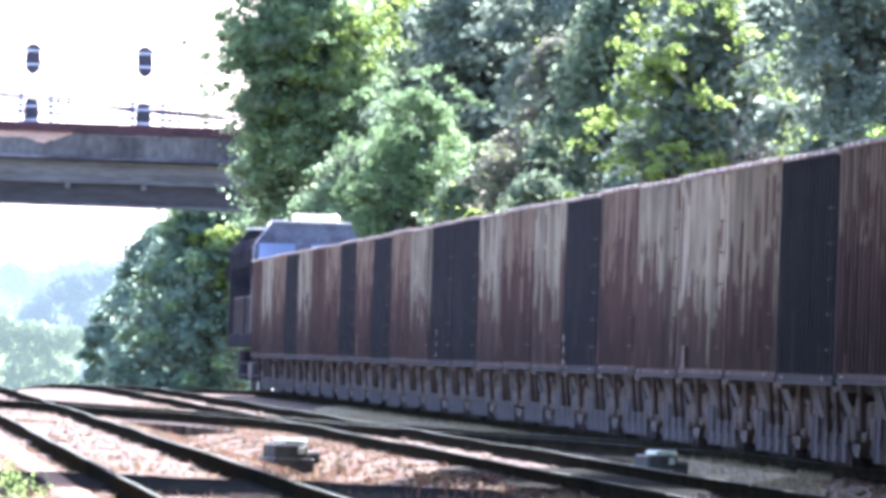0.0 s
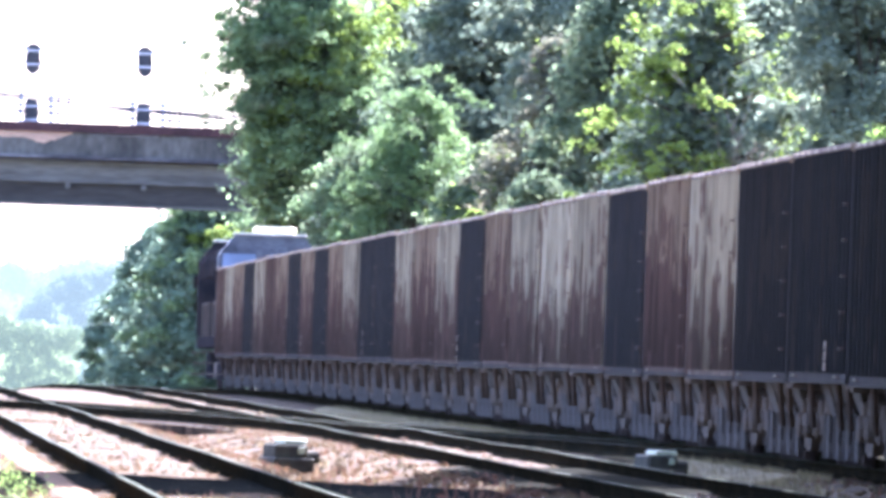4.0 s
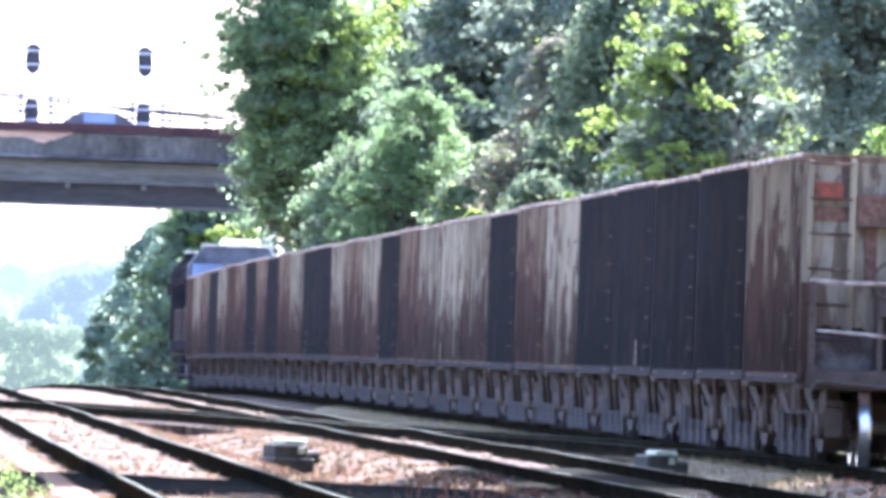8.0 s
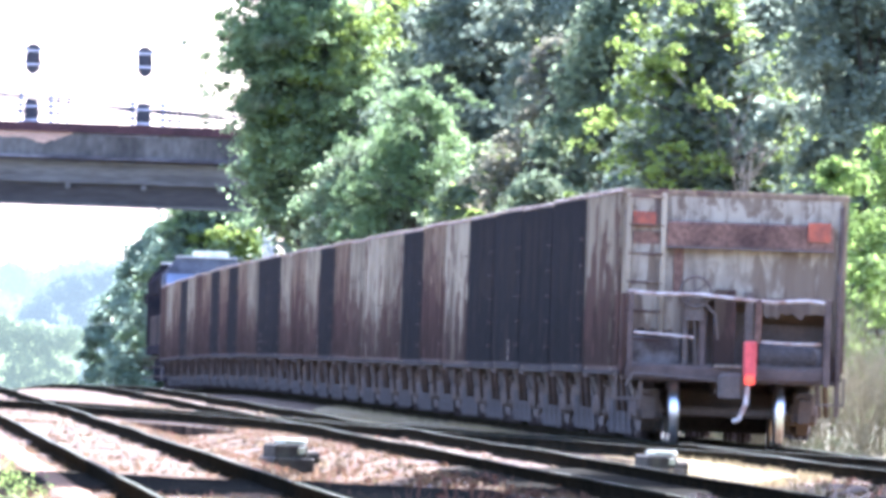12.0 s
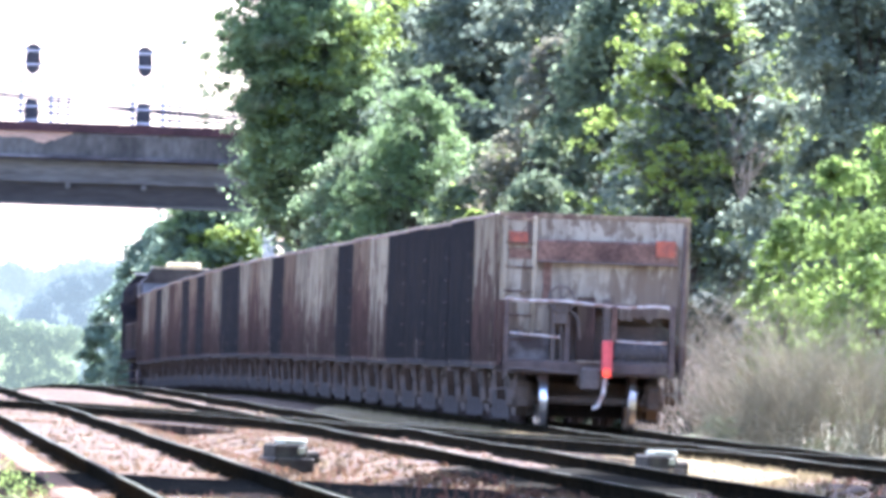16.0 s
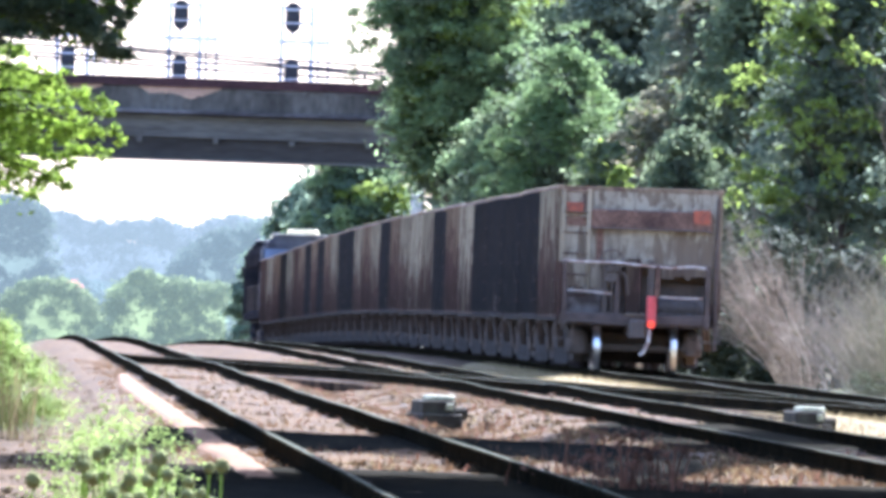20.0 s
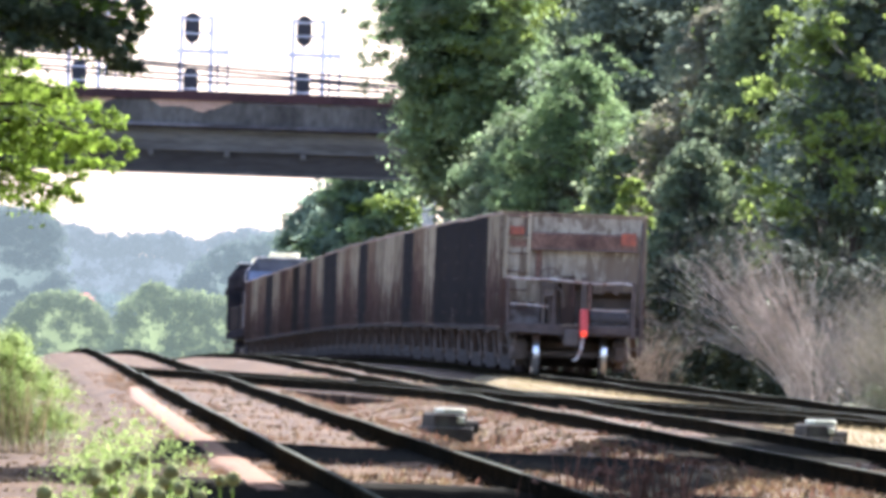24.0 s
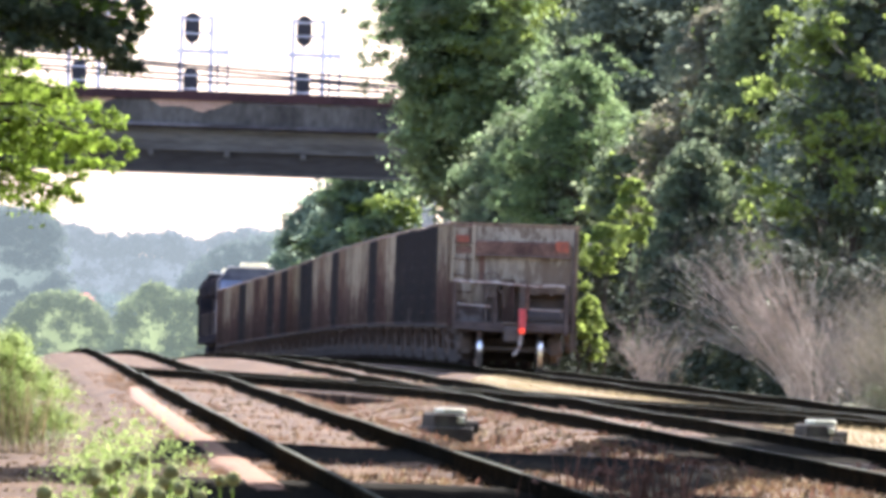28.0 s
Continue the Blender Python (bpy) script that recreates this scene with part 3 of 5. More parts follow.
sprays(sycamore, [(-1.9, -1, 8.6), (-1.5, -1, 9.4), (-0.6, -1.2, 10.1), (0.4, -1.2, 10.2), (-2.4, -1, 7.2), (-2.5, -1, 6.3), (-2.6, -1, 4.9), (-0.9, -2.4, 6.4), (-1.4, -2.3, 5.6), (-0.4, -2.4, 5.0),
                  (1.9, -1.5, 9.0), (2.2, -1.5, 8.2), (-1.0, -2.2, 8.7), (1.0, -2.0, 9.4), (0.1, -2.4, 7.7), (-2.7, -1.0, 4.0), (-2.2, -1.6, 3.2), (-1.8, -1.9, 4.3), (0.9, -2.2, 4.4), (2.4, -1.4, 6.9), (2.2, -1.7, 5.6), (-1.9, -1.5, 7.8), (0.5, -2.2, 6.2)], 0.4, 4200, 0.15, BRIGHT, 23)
bare = Build()
rng = np.random.default_rng(24)
for k in range(9):
    p = Vector((1.0, -1.6, 5.2))
    d = Vector((rng.uniform(-0.45, 0.5), rng.uniform(-0.5, 0), 1)).normalized()
    for seg in range(5):
        q = p + d * rng.uniform(0.5, 0.75)
        bare.rod(p, q, 0.022 - 0.004 * seg, 0.018 - 0.0036 * seg, 4)
        for m in range(3):
            bare.rod(q, q + (d + Vector(rng.normal(0, 0.6, 3))).normalized() * rng.uniform(0.25, 0.6), 0.009, 0.004, 3)
        p, d = q, (d + Vector(rng.normal(0, 0.22, 3))).normalized()
part("dead_branch", bare, M["twig"], sycamore, "bare grey dead branches")
tree(9.9, 492, 14.0, 6.4, 0.0, DARK, "dark broad-leaved tree at the wood's edge", 18, 42000, 0.18, fans=30, fan_leaf=DARK)
tree(2.4, 590, 6.4, 3.2, 0.0, MID, "young tree behind the train", 19, 16000, 0.17)
tree(8.6, 600, 15.0, 7.6, 0.0, DARK, "tall dark tree in the wood", 8, 36000, 0.22, fans=34, fan_leaf=MID)
tree(9.4, 562, 15.0, 7.0, 0.0, DARK, "tall dark tree in the wood", 5, 30000, 0.22, fans=30, fan_leaf=MID)
tree(7.4, 592, 14.0, 6.0, 0.0, DARK, "tall dark tree in the wood", 6, 26000, 0.22)
tree(5.2, 628, 13.0, 6.0, 0.0, MID, "tall dark tree in the wood", 7, 26000, 0.22)
tree(12.5, 640, 19.0, 9.0, 0.0, DARK, "tall dark tree deep in the wood", 20, 26000, 0.28)
# Taller row, tops out of view, added to shade the wood's edge.
for k, (x, y, top) in enumerate(((17, 582, 23), (13, 614, 23), (14.5, 652, 24), (10, 658, 22), (12, 690, 23), (9, 726, 22))):
    tree(x, y, top, 8.5, 3.0, DARK, "tall dark tree deep in the wood", 400 + k, 16000, 0.42, 0.14, 110)
for k, (x, y, top, wide) in enumerate(((6.1, 384, 3.9, 1.7), (6.9, 376, 4.9, 2.3), (7.8, 379, 5.6, 2.6), (8.7, 377, 5.9, 2.6), (7.3, 371, 3.2, 2.2))):
    tree(x, y, top, wide, 0.1 + 0.1 * top, M["leaf_sapling"], "bright yellow-green sapling in the thicket by the line", 120 + k, 6000, 0.12, 0.12, 70, deep=0.8)
for k, (x, y, top, wide, base) in enumerate(((-0.66, 562, 3.6, 0.8, 0.9), (-0.3, 566, 1.9, 0.9, 0.2), (0.0, 568, 3.9, 1.0, 2.6), (0.7, 570, 5.1, 1.0, 3.4))):
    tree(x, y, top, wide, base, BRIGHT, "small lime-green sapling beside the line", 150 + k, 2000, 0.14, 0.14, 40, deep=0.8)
beyond = tree(-10.6, 960, 8.6, 6.5, -1.0, M["far_tree"], "hazy tree beyond the bridge", 22, 20000, 0.28, fans=26, fan_leaf=M["leaf_lighter"])
# Bright sprays paint sunlight onto the tree beyond the bridge.
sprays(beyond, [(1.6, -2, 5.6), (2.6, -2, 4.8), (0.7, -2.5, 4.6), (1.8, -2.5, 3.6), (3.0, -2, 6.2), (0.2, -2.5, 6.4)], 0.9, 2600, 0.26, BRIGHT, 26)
tree(-13.9, 1060, 7.6, 5.6, -2.0, M["far_tree"], "hazy tree beyond the bridge", 23, 16000, 0.3)
tree(-18.0, 1200, 5.0, 4.6, -3.0, M["far_tree"], "hazy tree beyond the bridge", 24, 12000, 0.32)
for k in range(7):
    tree(-2.5 + 3.4 * k, 850 + 9 * (k % 3), 25 + (k * 7) % 4, 8.0, 0.0, DARK, "tall dark tree behind the wood's edge", 60 + k, 20000, 0.42, 0.13, 100)
elder = tree(-10.6, 222, 11.0, 7.6, 2.6, MID, "broad tree reaching a low bough over the outer track", 25, 26000, 0.12, 0.1, 120)
rng = np.random.default_rng(250)


def hanging_boughs(t, ways, y_spread, wide, count, size, material, name, label):
    """Leafy boughs reaching sideways from a tree, each way given by its start and tip (x, z, x, z) in the world."""
    base = t.matrix_basis.translation
    cs, rs = [], []
    for x0, z0, x1, z1 in ways:
        dy = rng.uniform(-y_spread, y_spread)
        p, q = Vector((x0 - base.x - 0.6, dy * 0.4, z0 - base.z)), Vector((x1 - base.x, dy, z1 - base.z))
        mid = (p + q) / 2 + Vector((0, 0, 0.12))
        part("bough", Build().rod(p, mid, 0.03, 0.018, 5).rod(mid, q, 0.018, 0.005, 5), M["bark"], t, "grey-brown bough")
        for f in np.arange(0.0, 1.01, 0.09):
            c = p.lerp(mid, f * 2) if f < 0.5 else mid.lerp(q, f * 2 - 1)
            for m in range(3):
                w = wide * (1.15 - 0.6 * f)
                cs.append((c.x + rng.normal(0, w * 0.5), c.y + rng.normal(0, w), c.z - w * 0.3 + rng.normal(0, w * 0.35)))
                rs.append(w * rng.uniform(0.5, 1.1))
    return foliage(name, rng, cs, rs, count, size, material, t, label)


hanging_boughs(elder, [(-6.58, 3.58, -6.03, 3.64), (-6.58, 3.41, -5.53, 3.33), (-6.52, 3.18, -5.36, 3.28), (-6.46, 3.1, -5.06, 3.09), (-6.41, 2.99, -4.93, 2.81), (-6.41, 2.84, -5.09, 2.65),
                       (-6.41, 2.72, -5.44, 2.57), (-6.4, 2.61, -5.57, 2.39), (-6.34, 2.55, -5.48, 2.27), (-6.46, 2.43, -5.87, 2.19), (-6.58, 3.29, -5.82, 3.46), (-6.46, 2.92, -5.3, 2.9)],
               0.9, 0.19, 17000, 0.062, M["leaf_lime"], "bough_leaf_spray", "sunlit yellow-green leaves")
shade = tree(-7.5, 150, 9.0, 7.0, 3.3, SHADE_LEAF, "shady tree reaching over the outer track", 29, 26000, 0.12, 0.1, 120)
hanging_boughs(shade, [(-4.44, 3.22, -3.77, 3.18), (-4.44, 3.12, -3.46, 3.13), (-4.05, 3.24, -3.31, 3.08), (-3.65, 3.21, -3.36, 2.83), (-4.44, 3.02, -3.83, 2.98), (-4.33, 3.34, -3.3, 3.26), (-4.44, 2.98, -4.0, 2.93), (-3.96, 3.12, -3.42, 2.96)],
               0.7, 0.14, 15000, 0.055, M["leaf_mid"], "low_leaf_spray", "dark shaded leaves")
# Lime leaves at the tips paint the bough's sunlit rim.
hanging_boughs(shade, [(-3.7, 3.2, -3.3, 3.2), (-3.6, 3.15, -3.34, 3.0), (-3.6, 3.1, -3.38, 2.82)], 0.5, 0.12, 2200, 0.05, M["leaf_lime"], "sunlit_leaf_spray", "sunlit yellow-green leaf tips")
# Unseen crowns added to cast shade bands on the near tracks.
tree(7.6, 206, 15.0, 11.0, 8.4, SHADE_LEAF, "unseen tree arching over the tracks, added for shade", 26, 60000, 0.42, 0.13, 220, lean=-6.0, deep=2.2, droop=0)
tree(8.0, 152, 13.5, 12.0, 7.6, SHADE_LEAF, "unseen tree arching over the tracks, added for shade", 27, 60000, 0.42, 0.14, 220, lean=-6.0, deep=2.6, droop=0)
tree(12.5, 240, 16.0, 9.0, 8.6, SHADE_LEAF, "unseen tree beside the running line, added for shade", 28, 50000, 0.4, 0.14, 180, lean=-5.0, deep=3.4, droop=0)
# Unseen trees added on both sides to cut sky light on the ground.
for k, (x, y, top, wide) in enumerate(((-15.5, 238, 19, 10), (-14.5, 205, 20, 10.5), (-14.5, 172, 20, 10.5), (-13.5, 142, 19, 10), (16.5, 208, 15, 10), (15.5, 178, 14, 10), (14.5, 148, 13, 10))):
    tree(x, y, top, wide, 0.5, SHADE_LEAF, "unseen tree beside the tracks, added to block sky light", 300 + k, 13000, 0.45, 0.13, 110, deep=1.6)
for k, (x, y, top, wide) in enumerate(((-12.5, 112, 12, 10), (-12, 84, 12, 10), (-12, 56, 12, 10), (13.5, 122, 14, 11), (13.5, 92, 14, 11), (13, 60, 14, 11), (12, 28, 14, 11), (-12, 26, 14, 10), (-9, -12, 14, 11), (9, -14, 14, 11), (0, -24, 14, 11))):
    tree(x, y, top, wide, 0.5, SHADE_LEAF, "unseen tree beside the tracks, added to block sky light", 320 + k, 13000, 0.5, 0.14, 110, deep=1.5)
# Unseen canopy added over the near stretch to darken its shade.
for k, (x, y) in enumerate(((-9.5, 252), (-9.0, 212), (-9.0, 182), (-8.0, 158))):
    tree(x, y, 19.0, 13.0, 9.5, SHADE_LEAF, "unseen tree over the outer track, added to block sky light", 330 + k, 30000, 0.5, 0.13, 160, deep=1.3, droop=0)
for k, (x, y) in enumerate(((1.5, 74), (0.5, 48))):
    tree(x + 9, y, 17.0, 15.0, 8.0, SHADE_LEAF, "unseen tree arching over the tracks, added for shade", 340 + k, 26000, 0.55, 0.13, 160, lean=-9.0, droop=0)
tree(9.5, 126, 15.0, 10.0, 7.5, SHADE_LEAF, "unseen tree arching over the tracks, added for shade", 326, 40000, 0.45, 0.14, 150, deep=2.0, lean=-6.5, droop=0)
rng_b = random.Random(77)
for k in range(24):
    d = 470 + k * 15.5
    # Undergrowth painted dark for the shade under the tall trees.
    tree(line_x(d) + rng_b.uniform(4.6, 6.4), d, line_z(d) + rng_b.uniform(2.2, 4.2), rng_b.uniform(2.6, 4.0), -0.6, SHADE_LEAF,
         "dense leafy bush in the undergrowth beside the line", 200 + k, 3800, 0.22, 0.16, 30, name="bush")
twigs(4.45, 445, 4.1, 1.0, 120, M["twig"], "bare grey-brown dead bush beside the track", 31, lean=-0.3)
twigs(5.3, 408, 2.3, 1.6, 150, M["twig"], "dry pale brush beside the track", 32)
twigs(1.2, 520, 2.2, 1.1, 60, M["twig"], "low dry brush beside the track", 33)
for k, (x, h) in enumerate(((5.1, 1.8), (5.5, 2.6), (5.9, 3.1), (6.4, 3.0), (7.2, 2.5), (8.0, 2.2), (8.7, 1.9))):
    twigs(x, 365 + 2.3 * (k % 2), h, 1.2, 95, M["brush"], "dry grey-tan brush below the saplings", 340 + k)


def leafy_weeds(x, y, height, wide, count, size, material, label, seed):
    rng = np.random.default_rng(seed)
    cs = [(rng.normal(0, wide * 0.28), rng.normal(0, wide * 0.4), 0) for i in range(60)]
    cs = [(a, b, height * rng.uniform(0.15, 0.9) * math.exp(-(a / wide) ** 2 * 2)) for a, b, c in cs]
    t = foliage("weeds", rng, cs, [height * 0.16] * len(cs), count, size, material, None)
    t.matrix_basis = pose(x, y, ground_z(x, y))
    return tagged(t, label, "weeds", kind="stuff")


def ground_cover(name, label, material, spots, seed, blade, height, per):
    """Tufts of dry stalks on the ballast."""
    rng = random.Random(seed)
    b = Build()
    for x, y in spots:
        z = ground_z(x, y) - 0.03
        for k in range(per):
            h, a, w = height * rng.uniform(0.3, 1.0), rng.uniform(0, 3.14), blade * rng.uniform(0.6, 1.5)
            px, py = x + rng.gauss(0, 0.06), y + rng.gauss(0, 0.15)
            dx = rng.uniform(-0.7, 0.7) * h
            b.add([(px - w, py, z), (px + w, py, z), (px + dx, py + rng.uniform(-0.3, 0.3) * h, z + h)], [(0, 1, 2)])
    return tagged(new(name, b.mesh(name, material)), label, "dry grass", kind="stuff")


rng = random.Random(91)
def scatter(n, u0, u1, y0, y1):
    out = []
    while len(out) < n:
        y, u = y0 + (y1 - y0) * rng.random() ** 1.4, rng.uniform(u0, u1)
        if min(abs(u - c) for c in (0, -SPACING, -2 * SPACING)) > 0.95 or rng.random() < 0.25:
            out.append((line_x(y) + u, y))
    return out


for k in range(7):
    leafy_weeds(4.7 + 0.62 * k, 364 + 3 * (k % 3), 0.75 + 0.1 * (k % 3), 0.9, 1500, 0.045, M["weed"], "grey-green weeds among the dry brush", 350 + k)
ground_cover("dry_grass", "cream dry grass between the tracks", M["straw"], [(line_x(y) + rng.uniform(-3.0, -1.75), y) for y in (235 + 230 * rng.random() for k in range(2600))], 92, 0.012, 0.2, 4)
ground_cover("dead_stalks", "scattered brown dead stalks on the ballast", M["dry"], scatter(1500, -10.4, 2.0, 165, 480), 93, 0.014, 0.13, 4)
ground_cover("dry_litter", "pale dry litter on the ballast", M["straw"], scatter(4200, -10.4, 2.0, 165, 480), 94, 0.011, 0.085, 5)
b = Build()
for x, y in scatter(16000, -13.5, 2.2, 150, 470):
    v = x - line_x(y) + 2 * SPACING
    if -1.75 < v < -0.8:
        continue
    r = (0.016 + 0.055 * rng.random() ** 2.4) * (0.6 if v < -1.7 else 1.0)
    p = [(rng.uniform(0.6, 1.3) * r * q[0], rng.uniform(0.6, 1.3) * r * q[1], rng.uniform(0.5, 1.0) * r * q[2]) for q in ((1, 0, 0), (0, 1, 0), (-1, 0, 0), (0, -1, 0), (0, 0, 1), (0, 0, -1))]
    z = ground_z(x, y)
    b.add([(x + q[0], y + q[1], z + q[2] + 0.01) for q in p], [(0, 1, 4), (1, 2, 4), (2, 3, 4), (3, 0, 4), (1, 0, 5), (2, 1, 5), (3, 2, 5), (0, 3, 5)])
tagged(new("ballast_stones", b.mesh("ballast_stones", M["stone"])), "loose tan and grey ballast stones", "stones", kind="stuff")

def strip(name, label, material, y0, y1, left, right, height, middle):
    """A low raised strip of ground along the line between two ways from it, thinning out at its far end."""
    b = Build()
    yy = np.arange(y0, y1, 1.5)
    for y in yy:
        taper = min(1.0, (y1 - y) / 40)
        l, r = left + 0.06 * noise.noise((0, y * 0.12, 3)) + 0.5 * (right - left) * (1 - taper), right + 0.05 * noise.noise((5, y * 0.2, 1))
        for k in range(7):
            u = l + (r - l) * k / 6
            z = height(middle + u) + 0.05 - (0.2 if k in (0, 6) else 0.02 if k in (1, 5) else 0) + 0.012 * noise.noise((u * 4, y, 0))
            b.v.append((line_x(y) + middle + u, y, line_z(y) + z))
    for i in range(len(yy) - 1):
        b.f.extend((7 * i + k, 7 * i + k + 1, 7 * i + k + 8, 7 * i + k + 7) for k in range(6))
    return tagged(new(name, b.mesh(name, material, True)), label, name.replace("_", " "), kind="structure")


strip("sand_strip", "pale pinkish sand strip along the outer track", M["sand"], 150, 345, -1.42, -0.95, lambda u: -0.165, -2 * SPACING)
strip("grass_strip", "cream strip of dry grass between two tracks", M["straw"], 250, 500, -2.45, -1.3, lambda u: bed_z(u, 300) + 0.02, 0.0)
ground_cover("dry_grass", "cream dry grass between the tracks", M["straw"], [(line_x(y) + rng.uniform(-2.5, -1.3), y) for y in (245 + 250 * rng.random() for k in range(3200))], 95, 0.012, 0.17, 4)
def shade_patch(y0, y1, u0, u1, skew):
    """A near-black ground sheet that stands in for shade, with wandering edges, its ends slanting by skew."""
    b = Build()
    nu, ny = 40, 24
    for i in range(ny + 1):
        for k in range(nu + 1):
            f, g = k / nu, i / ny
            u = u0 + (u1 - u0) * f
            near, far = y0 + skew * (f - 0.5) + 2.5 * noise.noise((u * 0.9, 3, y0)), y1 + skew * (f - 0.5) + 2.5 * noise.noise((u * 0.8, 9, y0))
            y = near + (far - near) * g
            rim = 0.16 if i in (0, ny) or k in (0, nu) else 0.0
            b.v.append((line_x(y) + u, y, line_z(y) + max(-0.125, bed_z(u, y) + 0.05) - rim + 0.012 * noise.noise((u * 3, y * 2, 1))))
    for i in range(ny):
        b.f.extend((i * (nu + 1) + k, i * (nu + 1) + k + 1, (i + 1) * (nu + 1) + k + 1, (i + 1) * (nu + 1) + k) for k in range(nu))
    return tagged(new("fouled_ballast", b.mesh("fouled_ballast", M["band_shade"], True)), "black sheet standing in for shade across the tracks", "ballast", kind="structure")


# Sheets laid where dark shade bands cross the tracks.
shade_patch(186, 206, -11.2, -6.4, -6.0)
shade_patch(208, 250, -6.1, -3.0, 12.0)
shade_patch(112, 163, -11.6, -2.0, 0.0)
ground_cover("dry_grass", "orange-tan dry grass along the outer tracks", M["tan_grass"], scatter(5200, -11.0, -5.2, 160, 430), 96, 0.012, 0.1, 5)


def seed_plant(x, y, h, r, lean, label):
    z = ground_z(x, y)
    t = thing("seed_plant", label, "weed", pose(x, y, z), group="seed plants by the camera")
    mid, top = Vector((lean * 0.4, 0, h * 0.55)), Vector((lean, 0, h))
    part("stem", Build().rod((0, 0, -0.02), mid, 0.006, 0.005, 5).rod(mid, top, 0.005, 0.004, 5), M["grass"], t, "green stem")
    b = Build()
    prof = [(r * math.sin(math.pi * (k / 8 - 0.5)), max(0.002, r * math.cos(math.pi * (k / 8 - 0.5)))) for k in range(9)]
    b.turned(prof, 12, Matrix.Translation(top) @ pose(0, 0, 0, 0, 90, 0))
    head = part("seed_head", b, M["seed"], t, "round pale green seed head", smooth=True)
    spikes = Build()
    for k in range(70):
        d = Vector((rng.gauss(0, 1), rng.gauss(0, 1), rng.gauss(0, 1))).normalized()
        spikes.rod(top + d * r * 0.9, top + d * r * 1.22, 0.003, 0.001, 3)
    tagged(part("bristle", spikes, M["seed"], head), kind="stuff")
    return t


for k in range(30):
    x = -2.1 + 0.58 * (k % 11) / 10 + rng.uniform(-0.05, 0.05)
    y = 86 + 6 * rng.random()
    top = 0.27 + 0.22 * rng.random() ** 2
    seed_plant(x, y, top - ground_z(x, y), 0.021 + 0.011 * rng.random(), rng.uniform(-0.08, 0.08), "weed with a round bristly seed head")
seed_plant(-2.28, 88, 0.76, 0.034, 0.02, "weed with a round bristly seed head")
leafy_weeds(-2.1, 96, 1.2, 0.75, 7000, 0.02, M["grass"], "green feathery weeds near the camera", 45)
weeds(-2.0, 97, 0.98, 0.5, 200, M["grass"], "green stalks near the camera", 46, 0.006, "grass")
leafy_weeds(0.25, 152, 0.55, 1.1, 260, 0.06, M["dry"], "red-brown dried weeds between the tracks", 47)
weeds(0.25, 152, 0.62, 1.3, 80, M["dry"], "red-brown dried stalks between the tracks", 48, 0.007, "dried_weeds")
leafy_weeds(-6.1, 223, 1.35, 1.15, 26000, 0.032, M["grass"], "bright green feathery weeds beside the outer track", 41)
leafy_weeds(-6.35, 227, 1.45, 1.0, 14000, 0.036, M["leaf_mid"], "green feathery weeds beside the outer track", 43)
weeds(-6.15, 222, 1.3, 1.1, 160, M["straw"], "pale seed stalks among the weeds", 42, 0.004, "grass")


# ---------------------------------------------------------------- far distance
def far_wood(name, y, x0, x1, heights, material, label, seed, lump, count, low=-14):
    """Woods far off: leaf masses over a skyline."""
    rng = np.random.default_rng(seed)
    cs, rs = [], []
    for i in range(int((x1 - x0) / lump * 34)):
        k = rng.uniform(0, 1)
        i0 = min(int(k * (len(heights) - 1)), len(heights) - 2)
        f = k * (len(heights) - 1) - i0
        h = heights[i0] + (heights[i0 + 1] - heights[i0]) * f
        r = lump * rng.uniform(0.35, 0.7)
        z = h - r * rng.uniform(0.7, 1.3) if rng.uniform() < 0.45 else rng.uniform(low, h - r)
        cs.append((x0 + (x1 - x0) * k, rng.uniform(-1, 1) * lump * 2, z))
        rs.append(r)
    t = thing(name, label, "woodland", pose(0, y, 0))
    foliage("tree_mass", rng, cs, rs, int(count * 1.7), lump * 0.2, material, t, "", 0.5)
    b, k = Build(), 40
    for i in range(k + 1):
        f = i / k * (len(heights) - 1)
        i0 = min(int(f), len(heights) - 2)
        h = heights[i0] + (heights[i0 + 1] - heights[i0]) * (f - i0) - lump * (0.35 if lump > 6 else 1.0) * rng.uniform(0.8, 1.2)
        b.v.extend([(x0 + (x1 - x0) * i / k, lump * 2, low - 20), (x0 + (x1 - x0) * i / k, lump * 2.5, h)])
    b.f.extend((2 * i, 2 * i + 2, 2 * i + 3, 2 * i + 1) for i in range(k))
    part("slope", b, material, t, "wooded slope behind")
    return tagged(t, label, "woodland", kind="backdrop")


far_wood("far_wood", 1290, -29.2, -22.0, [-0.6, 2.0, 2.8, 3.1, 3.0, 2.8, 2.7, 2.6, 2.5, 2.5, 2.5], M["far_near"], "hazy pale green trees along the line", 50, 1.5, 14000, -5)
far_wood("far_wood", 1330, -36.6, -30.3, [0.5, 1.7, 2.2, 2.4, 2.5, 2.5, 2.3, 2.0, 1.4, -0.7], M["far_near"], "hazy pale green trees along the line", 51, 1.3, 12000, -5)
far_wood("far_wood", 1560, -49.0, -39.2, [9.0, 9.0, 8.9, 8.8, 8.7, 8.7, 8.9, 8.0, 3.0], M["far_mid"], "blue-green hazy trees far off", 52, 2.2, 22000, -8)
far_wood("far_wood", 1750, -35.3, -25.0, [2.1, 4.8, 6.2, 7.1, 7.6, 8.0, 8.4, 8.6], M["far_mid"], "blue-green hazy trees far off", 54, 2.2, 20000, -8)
far_wood("far_wood", 2300, -90, -30, [7, 6.5, 6, 6.5, 5.5, 4.6, 4.0, 3.4, 2.6, 3.2, 4.4, 5.0], M["far_pale"], "woods far off, pale haze in their glow", 55, 4, 36000, -14)
